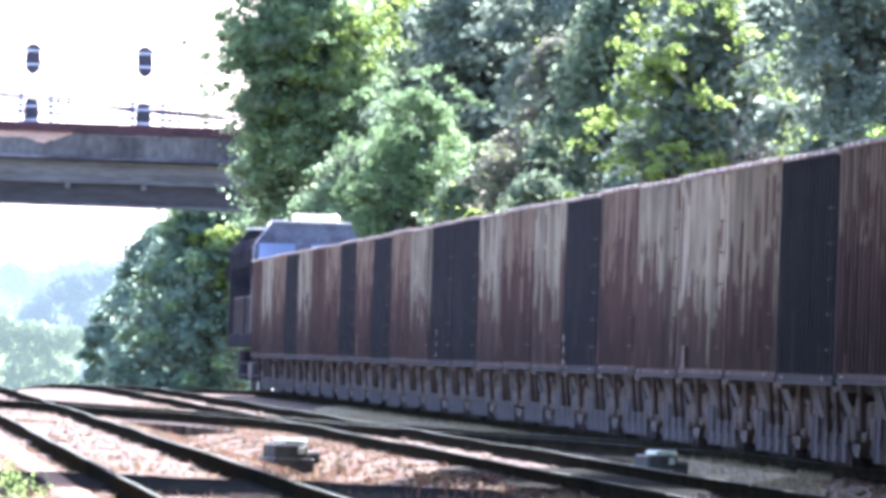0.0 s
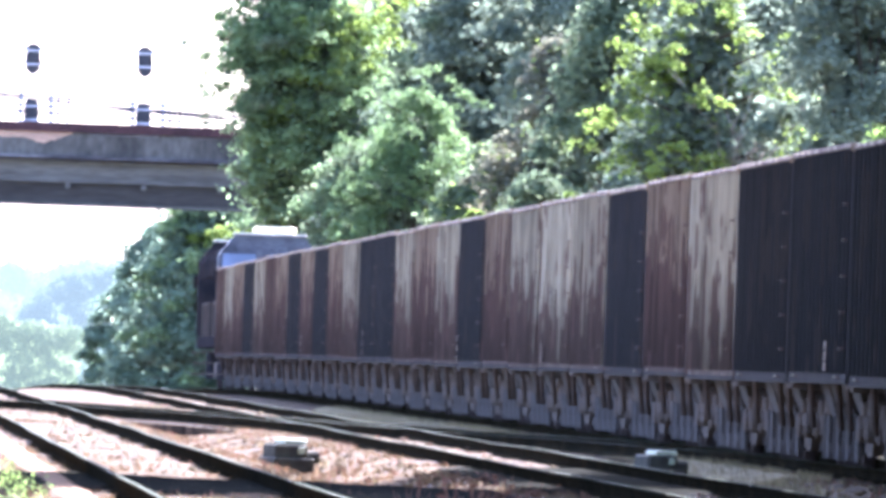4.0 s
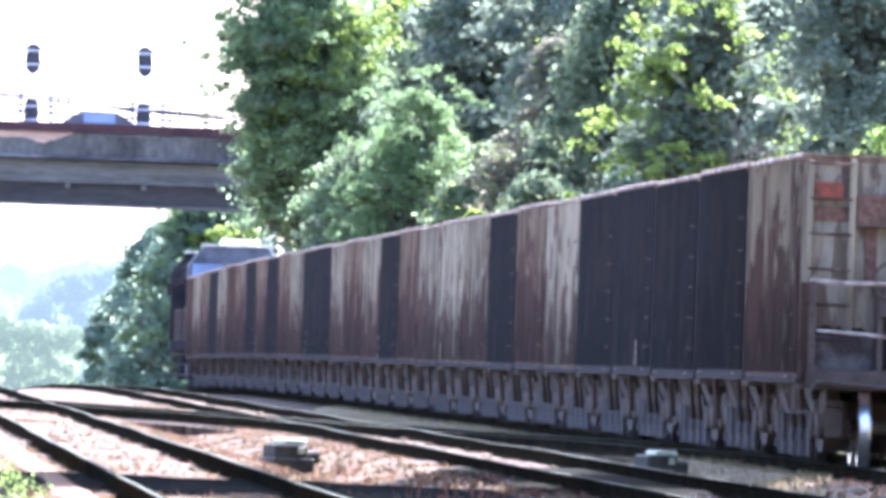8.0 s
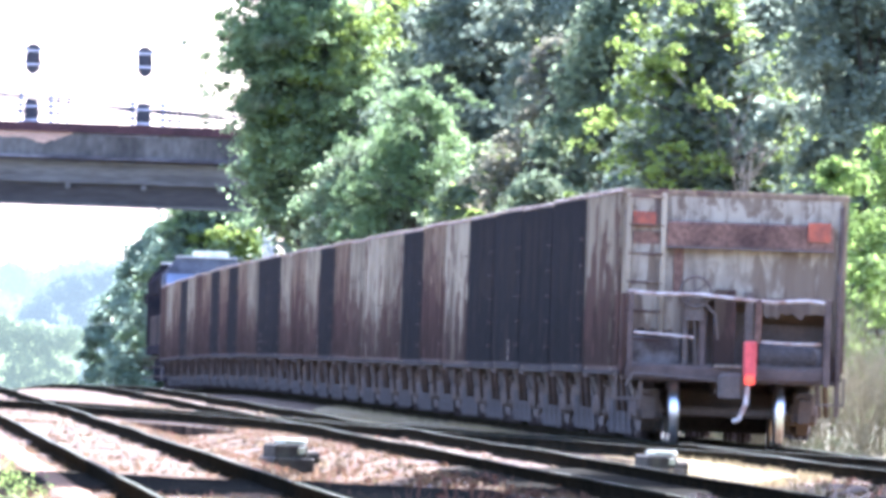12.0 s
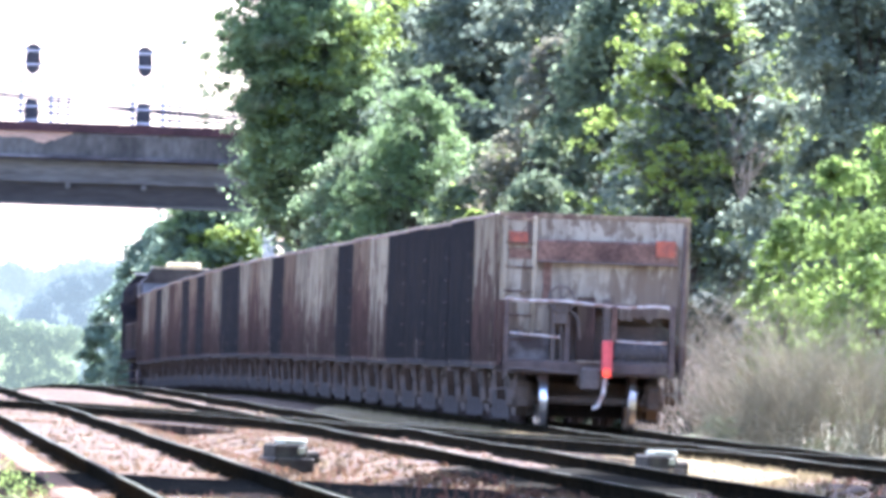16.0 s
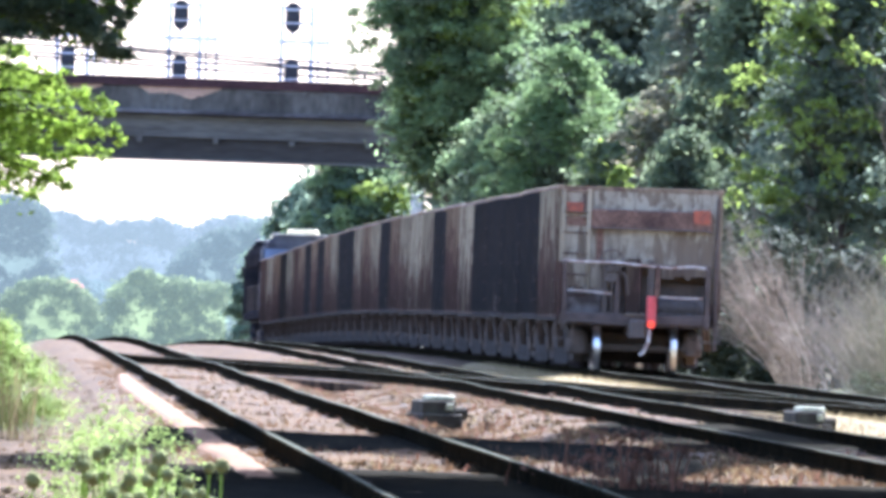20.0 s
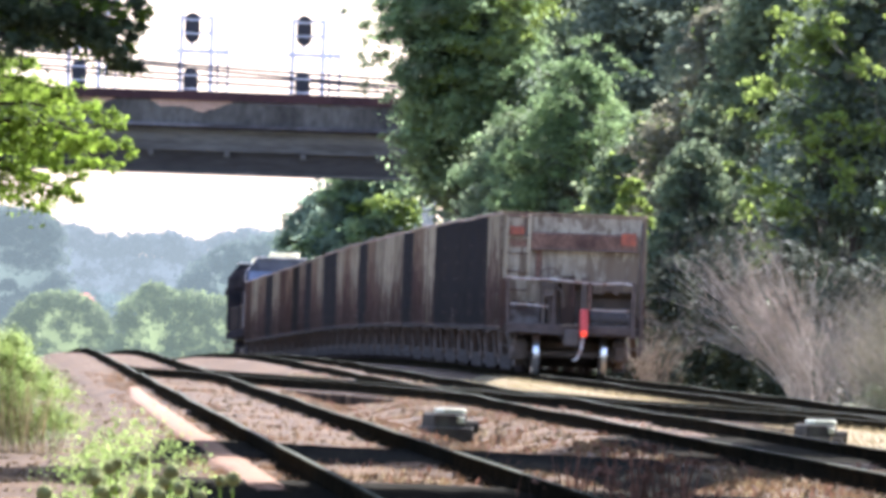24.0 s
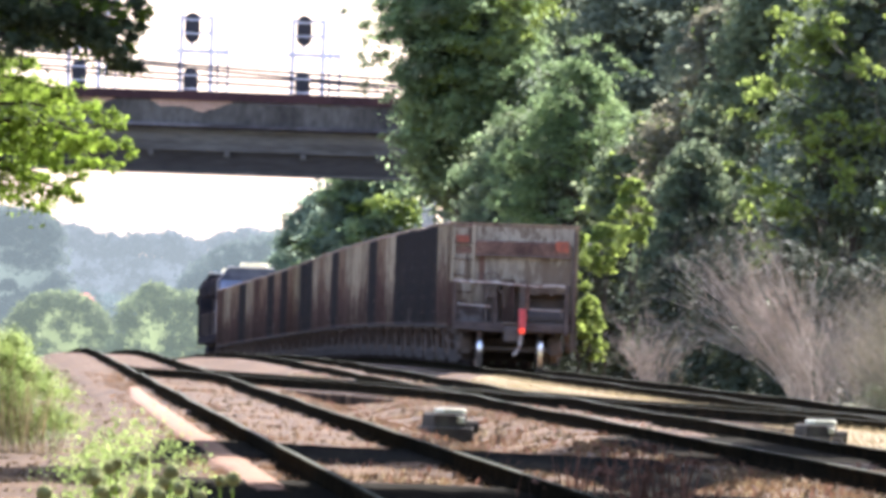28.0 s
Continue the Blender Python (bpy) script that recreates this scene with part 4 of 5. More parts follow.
far_wood("far_hill", 3800, -132.1, -27.2, [15.3, 15.6, 16.0, 16.5, 16.8, 17.0, 17.2, 17.5, 15.5, 15.9, 16.2, 15.0, 17.4, 17.2, 18.1, 17.2, 17.9, 18.5, 18.5, 18.6], M["far_blue"], "wooded hill on the skyline, blue haze in its glow", 53, 5, 60000, -30)
house = thing("far_house", "small house with a red roof among far trees", "house", pose(-33.7, 1380, -2))
part("wall", Build().box(0, 0, 1.6, 2.6, 4, 3.4), M["pale"], house, "pale wall")
part("roof", Build().add([(-1.5, -2.3, 3.2), (1.5, -2.3, 3.2), (1.5, 2.3, 3.2), (-1.5, 2.3, 3.2), (-0.6, 0, 4.15), (0.6, 0, 4.15)], [(0, 1, 5, 4), (2, 3, 4, 5), (1, 2, 5), (3, 0, 4), (3, 2, 1, 0)]), M["roof"], house, "dull red roof")


# ---------------------------------------------------------------- road bridge and signals
BRIDGE = 817.0
bridge = thing("road_bridge", "sooty steel and concrete road bridge over the tracks", "bridge", pose(0, BRIDGE, 0))
part("deck", Build().box(-45, 4, 8.35, 180, 7.9, 0.5), M["soot"], bridge, "dark concrete road deck")
part("parapet", Build().box(-45, -0.1, 8.75, 180, 0.3, 0.88, 0.02), M["stained"], bridge, "sooty stained concrete parapet")
part("coping", Build().box(-45, -0.12, 9.37, 180, 0.5, 0.36, 0.03), M["maroon"], bridge, "dark maroon coping on the parapet")
part("ledge", Build().box(-45, -0.2, 8.24, 180, 0.6, 0.13, 0.02), M["ledge"], bridge, "grey concrete ledge")
part("girder", Build().box(-45, 0.12, 7.3, 180, 0.1, 1.76), M["girder"], bridge, "dark plate girder")
for z, d, h in ((8.05, 0.22, 0.1), (7.7, 0.1, 0.05), (7.34, 0.2, 0.12), (6.45, 0.25, 0.08)):
    part("flange", Build().box(-45, 0.1 - d / 2, z, 180, d, h), M["girder_edge"], bridge, "dull grey flange")
part("upper_web", Build().box(-45, 0.05, 7.68, 180, 0.06, 0.68), M["girder_edge"], bridge, "streaked grey web plate")
part("far_parapet", Build().box(-45, 8.1, 8.95, 180, 0.3, 1.2, 0.02), M["stained"], bridge)
part("far_girder", Build().box(-45, 7.6, 7.3, 180, 0.1, 1.76), M["girder"], bridge)
rng = random.Random(5)
for i in range(14):
    part("stiffener", Build().box(-29 + 2.9 * i, 0.0, 7.17, 0.2, 0.2, 0.22), M["girder_edge"], bridge)
for x, w, deep in ((-15.9, 3.1, 0.42), (-19.6, 1.5, 0.3), (-21.2, 1.6, 0.42), (-24.0, 2.6, 0.35)):
    b, k = Build(), 22
    low = [(x + w * (0.5 - i / k), 9.19 - deep * math.sin(math.pi * i / k) ** 0.7 * (0.55 + 0.45 * math.sin(5.3 * i / k + x) ** 2) - rng.uniform(0, 0.06)) for i in range(k + 1)]
    edge = [(x - w / 2, 9.2), (x + w / 2, 9.2)] + low
    b.add([(px, -0.262, pz) for px, pz in edge] + [(px, -0.24, pz) for px, pz in edge], [tuple(range(len(edge)))] + [(i, (i + 1) % len(edge), len(edge) + (i + 1) % len(edge), len(edge) + i) for i in range(len(edge))])
    part("spalled_patch", b, M["concrete_bare"], bridge, "bare orange-tan spalled concrete")
for x, w in ((-12.4, 2.6), (-9.7, 1.6)):
    part("worn_edge", Build().box(x, -0.255, 9.13, w, 0.02, 0.09, 0.01), M["ledge"], bridge, "worn grey concrete edge")
for x in (-6.75, -34, -64, -94, -124):
    part("pier", Build().box(x, 3.5, 2.6, 0.5 if x > -10 else 1.5, 7, 7.6, 0.05), M["pale"] if x > -10 else M["concrete"], bridge, "pale concrete pier")


def signal(x, heads, label):
    s = thing("railway_signal", label, "signal", pose(x, BRIDGE + 8.1, 0), group="signals over the bridge")
    part("post", Build().rod((-0.42, 0, 9.5), (-0.42, 0, 12.55), 0.085), M["van_white"], s, "grey steel post")
    part("post", Build().rod((0.75, 0, 9.5), (0.75, 0, 12.55), 0.09), M["van_white"], s, "grey steel post")
    part("ladder_rail", Build().rod((1.0, 0, 9.5), (1.02, 0, 13.5), 0.045), M["van_white"], s)
    part("ladder_rail", Build().rod((1.4, 0, 9.5), (1.42, 0, 13.5), 0.045), M["van_white"], s)
    for i in range(13):
        part("rung", Build().rod((1.0, 0, 9.8 + 0.3 * i), (1.42, 0, 9.8 + 0.3 * i), 0.03), M["van_white"], s)
    part("crossbar", Build().box(0.4, 0, 11.15, 2.1, 0.12, 0.16), M["van_white"], s)
    part("crossbar", Build().box(0.15, 0, 12.45, 1.2, 0.1, 0.13), M["van_white"], s)
    part("crossbar", Build().box(0.15, 0, 11.87, 1.2, 0.1, 0.12), M["van_white"], s)
    for z in heads:
        b = Build()
        k = 20
        oval = [(0.29 * math.cos(2 * math.pi * i / k) , z + 0.29 * math.sin(2 * math.pi * i / k) + (0.3 if math.sin(2 * math.pi * i / k) > 0 else -0.3)) for i in range(k)]
        b.add([(px, -0.3, pz) for px, pz in oval] + [(px, -0.27, pz) for px, pz in oval], [tuple(range(k)), tuple(range(2 * k - 1, k - 1, -1))] + [(i, (i + 1) % k, k + (i + 1) % k, k + i) for i in range(k)])
        hd = part("signal_head", b, M["signal_black"], s, "black oval signal head")
        for dz in (-0.36, 0, 0.36):
            part("hood", Build().turned([(0, 0.1), (0.22, 0.1)], 12, pose(0, -0.3, z + dz, 0, 0, -90)), M["signal_black"], hd)
        for dz in (0.3, -0.22):
            part("guard_bar", Build().box(0.0, -0.58, z + dz, 0.62, 0.04, 0.05), M["van_white"], s, "white guard bar")
        part("bracket", Build().box(0, -0.12, z - 0.68, 0.14, 0.3, 0.18), M["van_white"], s)
    return s


signal(-11.83, (12.08, 9.92,), "two black oval signal heads on a steel frame")
signal(-16.13, (12.05, 9.92,), "two black oval signal heads on a steel frame")
signal(-20.43, (10.12,), "single black oval signal head on a post")
for i in range(4):
    pts = [(-60 + 2.0 * k, BRIDGE + 8.03, 9.85 + 0.17 * i + (0.034 + 0.004 * i) * (52 - 2.0 * k) - 0.12 * math.sin(math.pi * ((k + 3 * i) % 9 / 9))) for k in range(30)]
    b = Build()
    for x, y, zz in pts:
        b.v.extend([(x, y - 0.05, zz), (x, y, zz + 0.05), (x, y + 0.05, zz), (x, y, zz - 0.05)])
    for k in range(29):
        b.f.extend((4 * k + q, 4 * k + (q + 1) % 4, 4 * k + 4 + (q + 1) % 4, 4 * k + 4 + q) for q in range(4))
    tagged(new("cable", b.mesh("cable", M["cable"])), "thin black cable strung along the bridge", "cable", "cables along the bridge")


# ---------------------------------------------------------------- track-side machines
def switch_machine(x, y, s, h, label):
    """A low steel box, s and h its share of the full width and height, with a lid, a motor and a throw rod."""
    z = ground_z(x, y)
    t = thing("switch_machine", label, "switch machine", pose(x, y, z, 0, 0, 12))
    part("base", Build().box(0, 0, 0.09 * h, 0.62 * s, 1.0, 0.2 * h, 0.02), M["machine_body"], t)
    part("body", Build().box(-0.02, 0, 0.27 * h, 0.5 * s, 0.8, 0.18 * h, 0.03), M["machine_body"], t)
    part("lid", Build().box(0.06 * s, 0, 0.385 * h, 0.36 * s, 0.6, 0.06 * h, 0.02), M["machine_top"], t, "pale metal lid, sunlight put in its colour")
    part("motor", Build().turned([(0, 0.08), (0.22 * s, 0.08)], 12, pose(0.22 * s, -0.2, 0.2 * h)), M["machine_body"], t)
    part("latch", Build().box(0.12 * s, -0.42, 0.28 * h, 0.1 * s, 0.04, 0.08 * h, 0.01), M["machine_top"], t, "pale latch")
    part("rod", Build().rod((-0.3 * s, 0.2, 0.1), (-1.2, 0.2, 0.1), 0.02), M["under"], t)
    return t


switch_machine(-1.85, 260, 0.8, 1.0, "grey switch machine with a pale lid between the tracks")
switch_machine(2.69, 265, 0.75, 0.95, "low grey switch machine with a pale lid beside the middle track")


# ---------------------------------------------------------------- the train
BODY, HALF, TOP, SILL = 14.5, 1.6, 3.63, 1.0
CACHE = {}


def shape(key, make, material, smooth=False):
    """One mesh for all alike parts."""
    k = (key, material.name)
    if k not in CACHE:
        b = Build()
        make(b)
        CACHE[k] = b.mesh(key, material, smooth)
    return CACHE[k]


def side_sheet(b):
    h = BODY / 2
    b.box(0, 0, (TOP + SILL) / 2, 0.05, BODY, TOP - SILL)


def side_post(b):
    b.box(0, 0, (TOP + SILL) / 2, 0.045, 0.13, TOP - SILL - 0.14, 0.012)


def end_sheet(b):
    b.box(0, 0, 2.83, 2 * HALF - 0.1, 0.06, 1.5)


def slope_sheet(b):
    b.add([(-1.5, 0, 2.1), (1.5, 0, 2.1), (1.5, 2.1, 1.1), (-1.5, 2.1, 1.1), (-1.5, 0, 2.05), (1.5, 0, 2.05), (1.5, 2.1, 1.05), (-1.5, 2.1, 1.05)],
          [(0, 1, 2, 3), (7, 6, 5, 4), (0, 4, 5, 1), (3, 2, 6, 7)])


def chute(b):
    """One discharge pocket: sheets sloping in from the sill to a mouth with upright sides."""
    b.add([(-1.36, -1.2, 1.0), (1.36, -1.2, 1.0), (1.36, 1.2, 1.0), (-1.36, 1.2, 1.0), (-1.22, -0.62, 0.6), (1.22, -0.62, 0.6), (1.22, 0.62, 0.6), (-1.22, 0.62, 0.6),
           (-1.2, -0.5, 0.16), (1.2, -0.5, 0.16), (1.2, 0.5, 0.24), (-1.2, 0.5, 0.24)],
          [(0, 1, 5, 4), (1, 2, 6, 5), (2, 3, 7, 6), (3, 0, 4, 7), (4, 5, 9, 8), (5, 6, 10, 9), (6, 7, 11, 10), (7, 4, 8, 11), (11, 10, 9, 8), (0, 3, 2, 1)])


def chute_door(b):
    """A hinged door plate with a stiffening rib and its latch."""
    b.box(0, 0, 0.36, 0.05, 0.95, 0.5, 0.015).box(-0.03, 0, 0.36, 0.05, 0.1, 0.5, 0.01).box(-0.04, 0.3, 0.24, 0.07, 0.12, 0.1, 0.01)


def side_frame(b):
    """A cast truck side: arched top, pedestals at both axles and a spring nest."""
    o = [(-1.2, 0.66), (-1.0, 0.72), (-0.55, 0.86), (0.55, 0.86), (1.0, 0.72), (1.2, 0.66), (1.2, 0.34), (0.75, 0.32), (0.45, 0.16), (-0.45, 0.16), (-0.75, 0.32), (-1.2, 0.34)]
    k = len(o)
    b.add([(x, y, z) for x in (-0.09, 0.09) for y, z in o], [tuple(range(k)), tuple(range(2 * k - 1, k - 1, -1))] + [(i, k + i, k + (i + 1) % k, (i + 1) % k) for i in range(k)])
    for y in (-0.9, 0.9):
        b.turned([(-0.2, 0.12), (-0.17, 0.16), (0.17, 0.16), (0.2, 0.12)], 10, pose(0, y, 0.46))
        b.box(0, y, 0.62, 0.3, 0.34, 0.3, 0.03)
    for y in (-0.22, 0, 0.22):
        b.rod((0, y, 0.2), (0, y, 0.62), 0.13, n=8)


def wheel(b):
    b.turned([(-0.07, 0.3), (-0.07, 0.5), (-0.04, 0.5), (-0.035, 0.465), (0.06, 0.455), (0.065, 0.44), (0.05, 0.4), (0.02, 0.2), (0.08, 0.14), (0.08, 0.08)], 28)


def truck(car, y, W=None):
    W = W or M["wheel_dull"]
    t = part("truck", shape("bolster", lambda b: b.box(0, 0, 0.62, 2.3, 0.36, 0.3, 0.03), M["under"]), M["under"], car, "rusty dark truck", m=pose(0, y, 0))
    for x in (-1.12, 1.12):
        part("side_frame", shape("side_frame", side_frame, M["under"]), M["under"], t, m=pose(x, 0, 0))
    for yy in (-0.9, 0.9):
        part("axle", shape("axle", lambda b: b.turned([(-0.95, 0.075), (0.95, 0.075)], 12), M["under"]), M["under"], t, m=pose(0, yy, 0.46))
        for x in (-0.76, 0.76):
            part("wheel", shape("wheel", wheel, W, True), W, t, m=pose(x, yy, 0.46, 0, 0, 0 if x > 0 else 180))
    return t


def hopper_car(paint, label):
    """An open-topped steel coal car on two trucks; y is the way ahead."""
    P = M[paint]
    c = thing("hopper_car", label, "railway car", group="cars of the train")
    for x in (-HALF + 0.03, HALF - 0.03):
        part("side", shape("side", side_sheet, P), P, c, m=pose(x, 0, 0))
        part("top_chord", shape("top_chord", lambda b: b.box(0, 0, TOP - 0.03, 0.12, BODY + 0.1, 0.055, 0.015), M["chord"]), P, c, "rusty top edge, paled for sun on the rim", m=pose(x, 0, 0))
        part("side_sill", shape("side_sill", lambda b: b.box(0, 0, SILL - 0.02, 0.07, BODY, 0.06, 0.008), M["paint_black"]), P, c, m=pose(x, 0, 0))
        s = -1 if x < 0 else 1
        for y0 in (-5.6, 4.9):
            part("sill_ledge", shape("sill_ledge", lambda b: b.box(0, 0, 0, 0.04, 0.6, 0.016, 0.004), M["chord"]), P, c, "rusty ledge, paled for sun on its top", m=pose(x + s * 0.06, y0, 1.03))
        for k in range(15):
            part("side_post", shape("side_post", side_post, P), P, c, m=pose(x + s * 0.043, -6.93 + 0.99 * k, 0))
        for y0 in (-5.0, -2.6, 4.4):
            part("strut", shape("strut", lambda b: b.rod((0, 0, 1.0), (0.1, 1.1, 0.45), 0.04, n=5), M["strut"]), P, c, "rusty diagonal strut", m=pose(x * 0.93, y0, 0))
        for y0 in (-3.6, -1.2, 1.2, 3.6):
            part("chute_door", shape("chute_door", chute_door, M["chute"]), P, c, "grey discharge door", m=pose(s * 1.27, y0, -0.02, 0, 0, 0 if s < 0 else 180))
        for k in range(5):
            part("grab_iron", shape("grab_iron", lambda b: b.box(0, 0, 0, 0.05, 0.3, 0.024, 0.006), M["chord"]), P, c, m=pose(x + s * 0.08, s * (BODY / 2 - 0.35), 1.35 + 0.4 * k))
    for s in (-1, 1):
        y = s * BODY / 2
        part("end_sheet", shape("end_sheet", end_sheet, P), P, c, m=pose(0, y - s * 0.05, 0))
        part("end_chord", shape("end_chord", lambda b: b.box(0, 0, TOP - 0.05, 2 * HALF + 0.06, 0.14, 0.09, 0.015), M["paint_tan"]), P, c, m=pose(0, y, 0))
        part("slope_sheet", shape("slope_sheet", slope_sheet, M["under"]), P, c, m=pose(0, y - s * 0.04, 0, 0, 0, 0 if s < 0 else 180))
        part("end_sill", shape("end_sill", lambda b: b.box(0, 0, 1.02, 2 * HALF - 0.05, 0.3, 0.26, 0.02), M["under"]), P, c, m=pose(0, y - s * 0.12, 0))
        for x in (-1.5, 1.5):
            part("corner_post", shape("corner_post", lambda b: b.box(0, 0, 2.25, 0.16, 0.14, 2.6, 0.015), P), P, c, m=pose(x, y - s * 0.04, 0))
        part("coupler", shape("coupler", lambda b: b.box(0, 0, 0.85, 0.28, 0.9, 0.28, 0.03).box(0, -0.4, 0.85, 0.36, 0.26, 0.36, 0.05), M["under"]), P, c, m=pose(0, y - s * 0.1 + s * 0.12, 0, 0, 0, 0 if s < 0 else 180))
        truck(c, s * (BODY / 2 - 1.9), M["wheel"] if "last" in label and s < 0 else None)
    # Box added to keep light from passing through under the car.
    part("long_hood", shape("long_hood", lambda b: b.box(0, 0, 0.72, 2.2, BODY - 5.2, 0.66, 0.05), M["under"]), P, c, "dark box added to stop light between the discharge doors")
    part("floor", shape("floor", lambda b: b.box(0, 0, 1.1, 2 * HALF - 0.2, BODY - 3.6, 0.1), M["under"]), P, c)
    part("centre_sill", shape("centre_sill", lambda b: b.box(0, 0, 0.88, 0.4, BODY, 0.32), M["under"]), P, c)
    for y in (-3.6, -1.2, 1.2, 3.6):
        part("hopper_chute", shape("chute", chute, M["chute"]), P, c, m=pose(0, y, 0))
    return c


PAINTS = ["paint_light", "paint_black", "paint_black", "paint_black", "paint_black", "paint_white", "paint_tan", "paint_black", "paint_light", "paint_white",
          "paint_light", "paint_tan", "paint_black", "paint_light", "paint_tan", "paint_light", "paint_black", "paint_black", "paint_light", "paint_tan",
          "paint_black", "paint_tan", "paint_black", "paint_tan", "paint_brown", "paint_light", "paint_black", "paint_tan", "paint_light", "paint_brown"]
WORDS = {"paint_light": "pale grey steel coal hopper car streaked with rust", "paint_black": "black steel coal hopper car dulled with dust",
         "paint_white": "off-white steel coal hopper car with rust runs", "paint_tan": "tan-grey steel coal hopper car stained brown",
         "paint_brown": "rust-brown steel coal hopper car"}
cars, first = [hopper_car("paint_light", "last hopper car, pale and rusty, with a red end marker")], {}
for p in PAINTS[1:]:
    if p in first:
        cars.append(copy_thing(first[p], pose(0, 0, 0)))
    else:
        first[p] = hopper_car(p, WORDS[p])
        cars.append(first[p])
last = cars[0]
for k, y0, z0, h in ((3, -3.4, 1.08, 0.36), (12, 5.6, 1.05, 0.55), (17, 1.0, 1.1, 0.62), (9, 4.0, 1.06, 0.3), (21, 3.0, 1.1, 0.5)):
    for i in range(3):
        part("stencil_bar", shape("stencil_bar", lambda b: b.box(0, 0, 0, 0.01, 0.42, 0.1), M["chord"]), M["chord"], cars[k], "faded pale stencil bar", m=pose(-HALF - 0.06, y0, z0 + h * i / 3 + 0.06))


# the bare rear end of the last car
R = -BODY / 2
def plate(x0, x1, z0, z1, out, thick=0.04, bevel=0.008):
    """A plate across the end, its face so far out from the end sheet."""
    return Build().box((x0 + x1) / 2, R - out + thick / 2, (z0 + z1) / 2, x1 - x0, thick, z1 - z0, bevel)


def ragged(x0, x1, top, low, out, seed):
    """A thin plate with a torn lower edge."""
    r = random.Random(seed)
    k = 14
    edge = [(x0, top), (x1, top)] + [(x1 + (x0 - x1) * i / k, low + r.uniform(-0.05, 0.06)) for i in range(k + 1)]
    n = len(edge)
    return Build().add([(x, R - out, z) for x, z in edge] + [(x, R - out + 0.012, z) for x, z in edge],
                       [tuple(range(n - 1, -1, -1)), tuple(range(n, 2 * n))] + [(i, (i + 1) % n, n + (i + 1) % n, n + i) for i in range(n)])


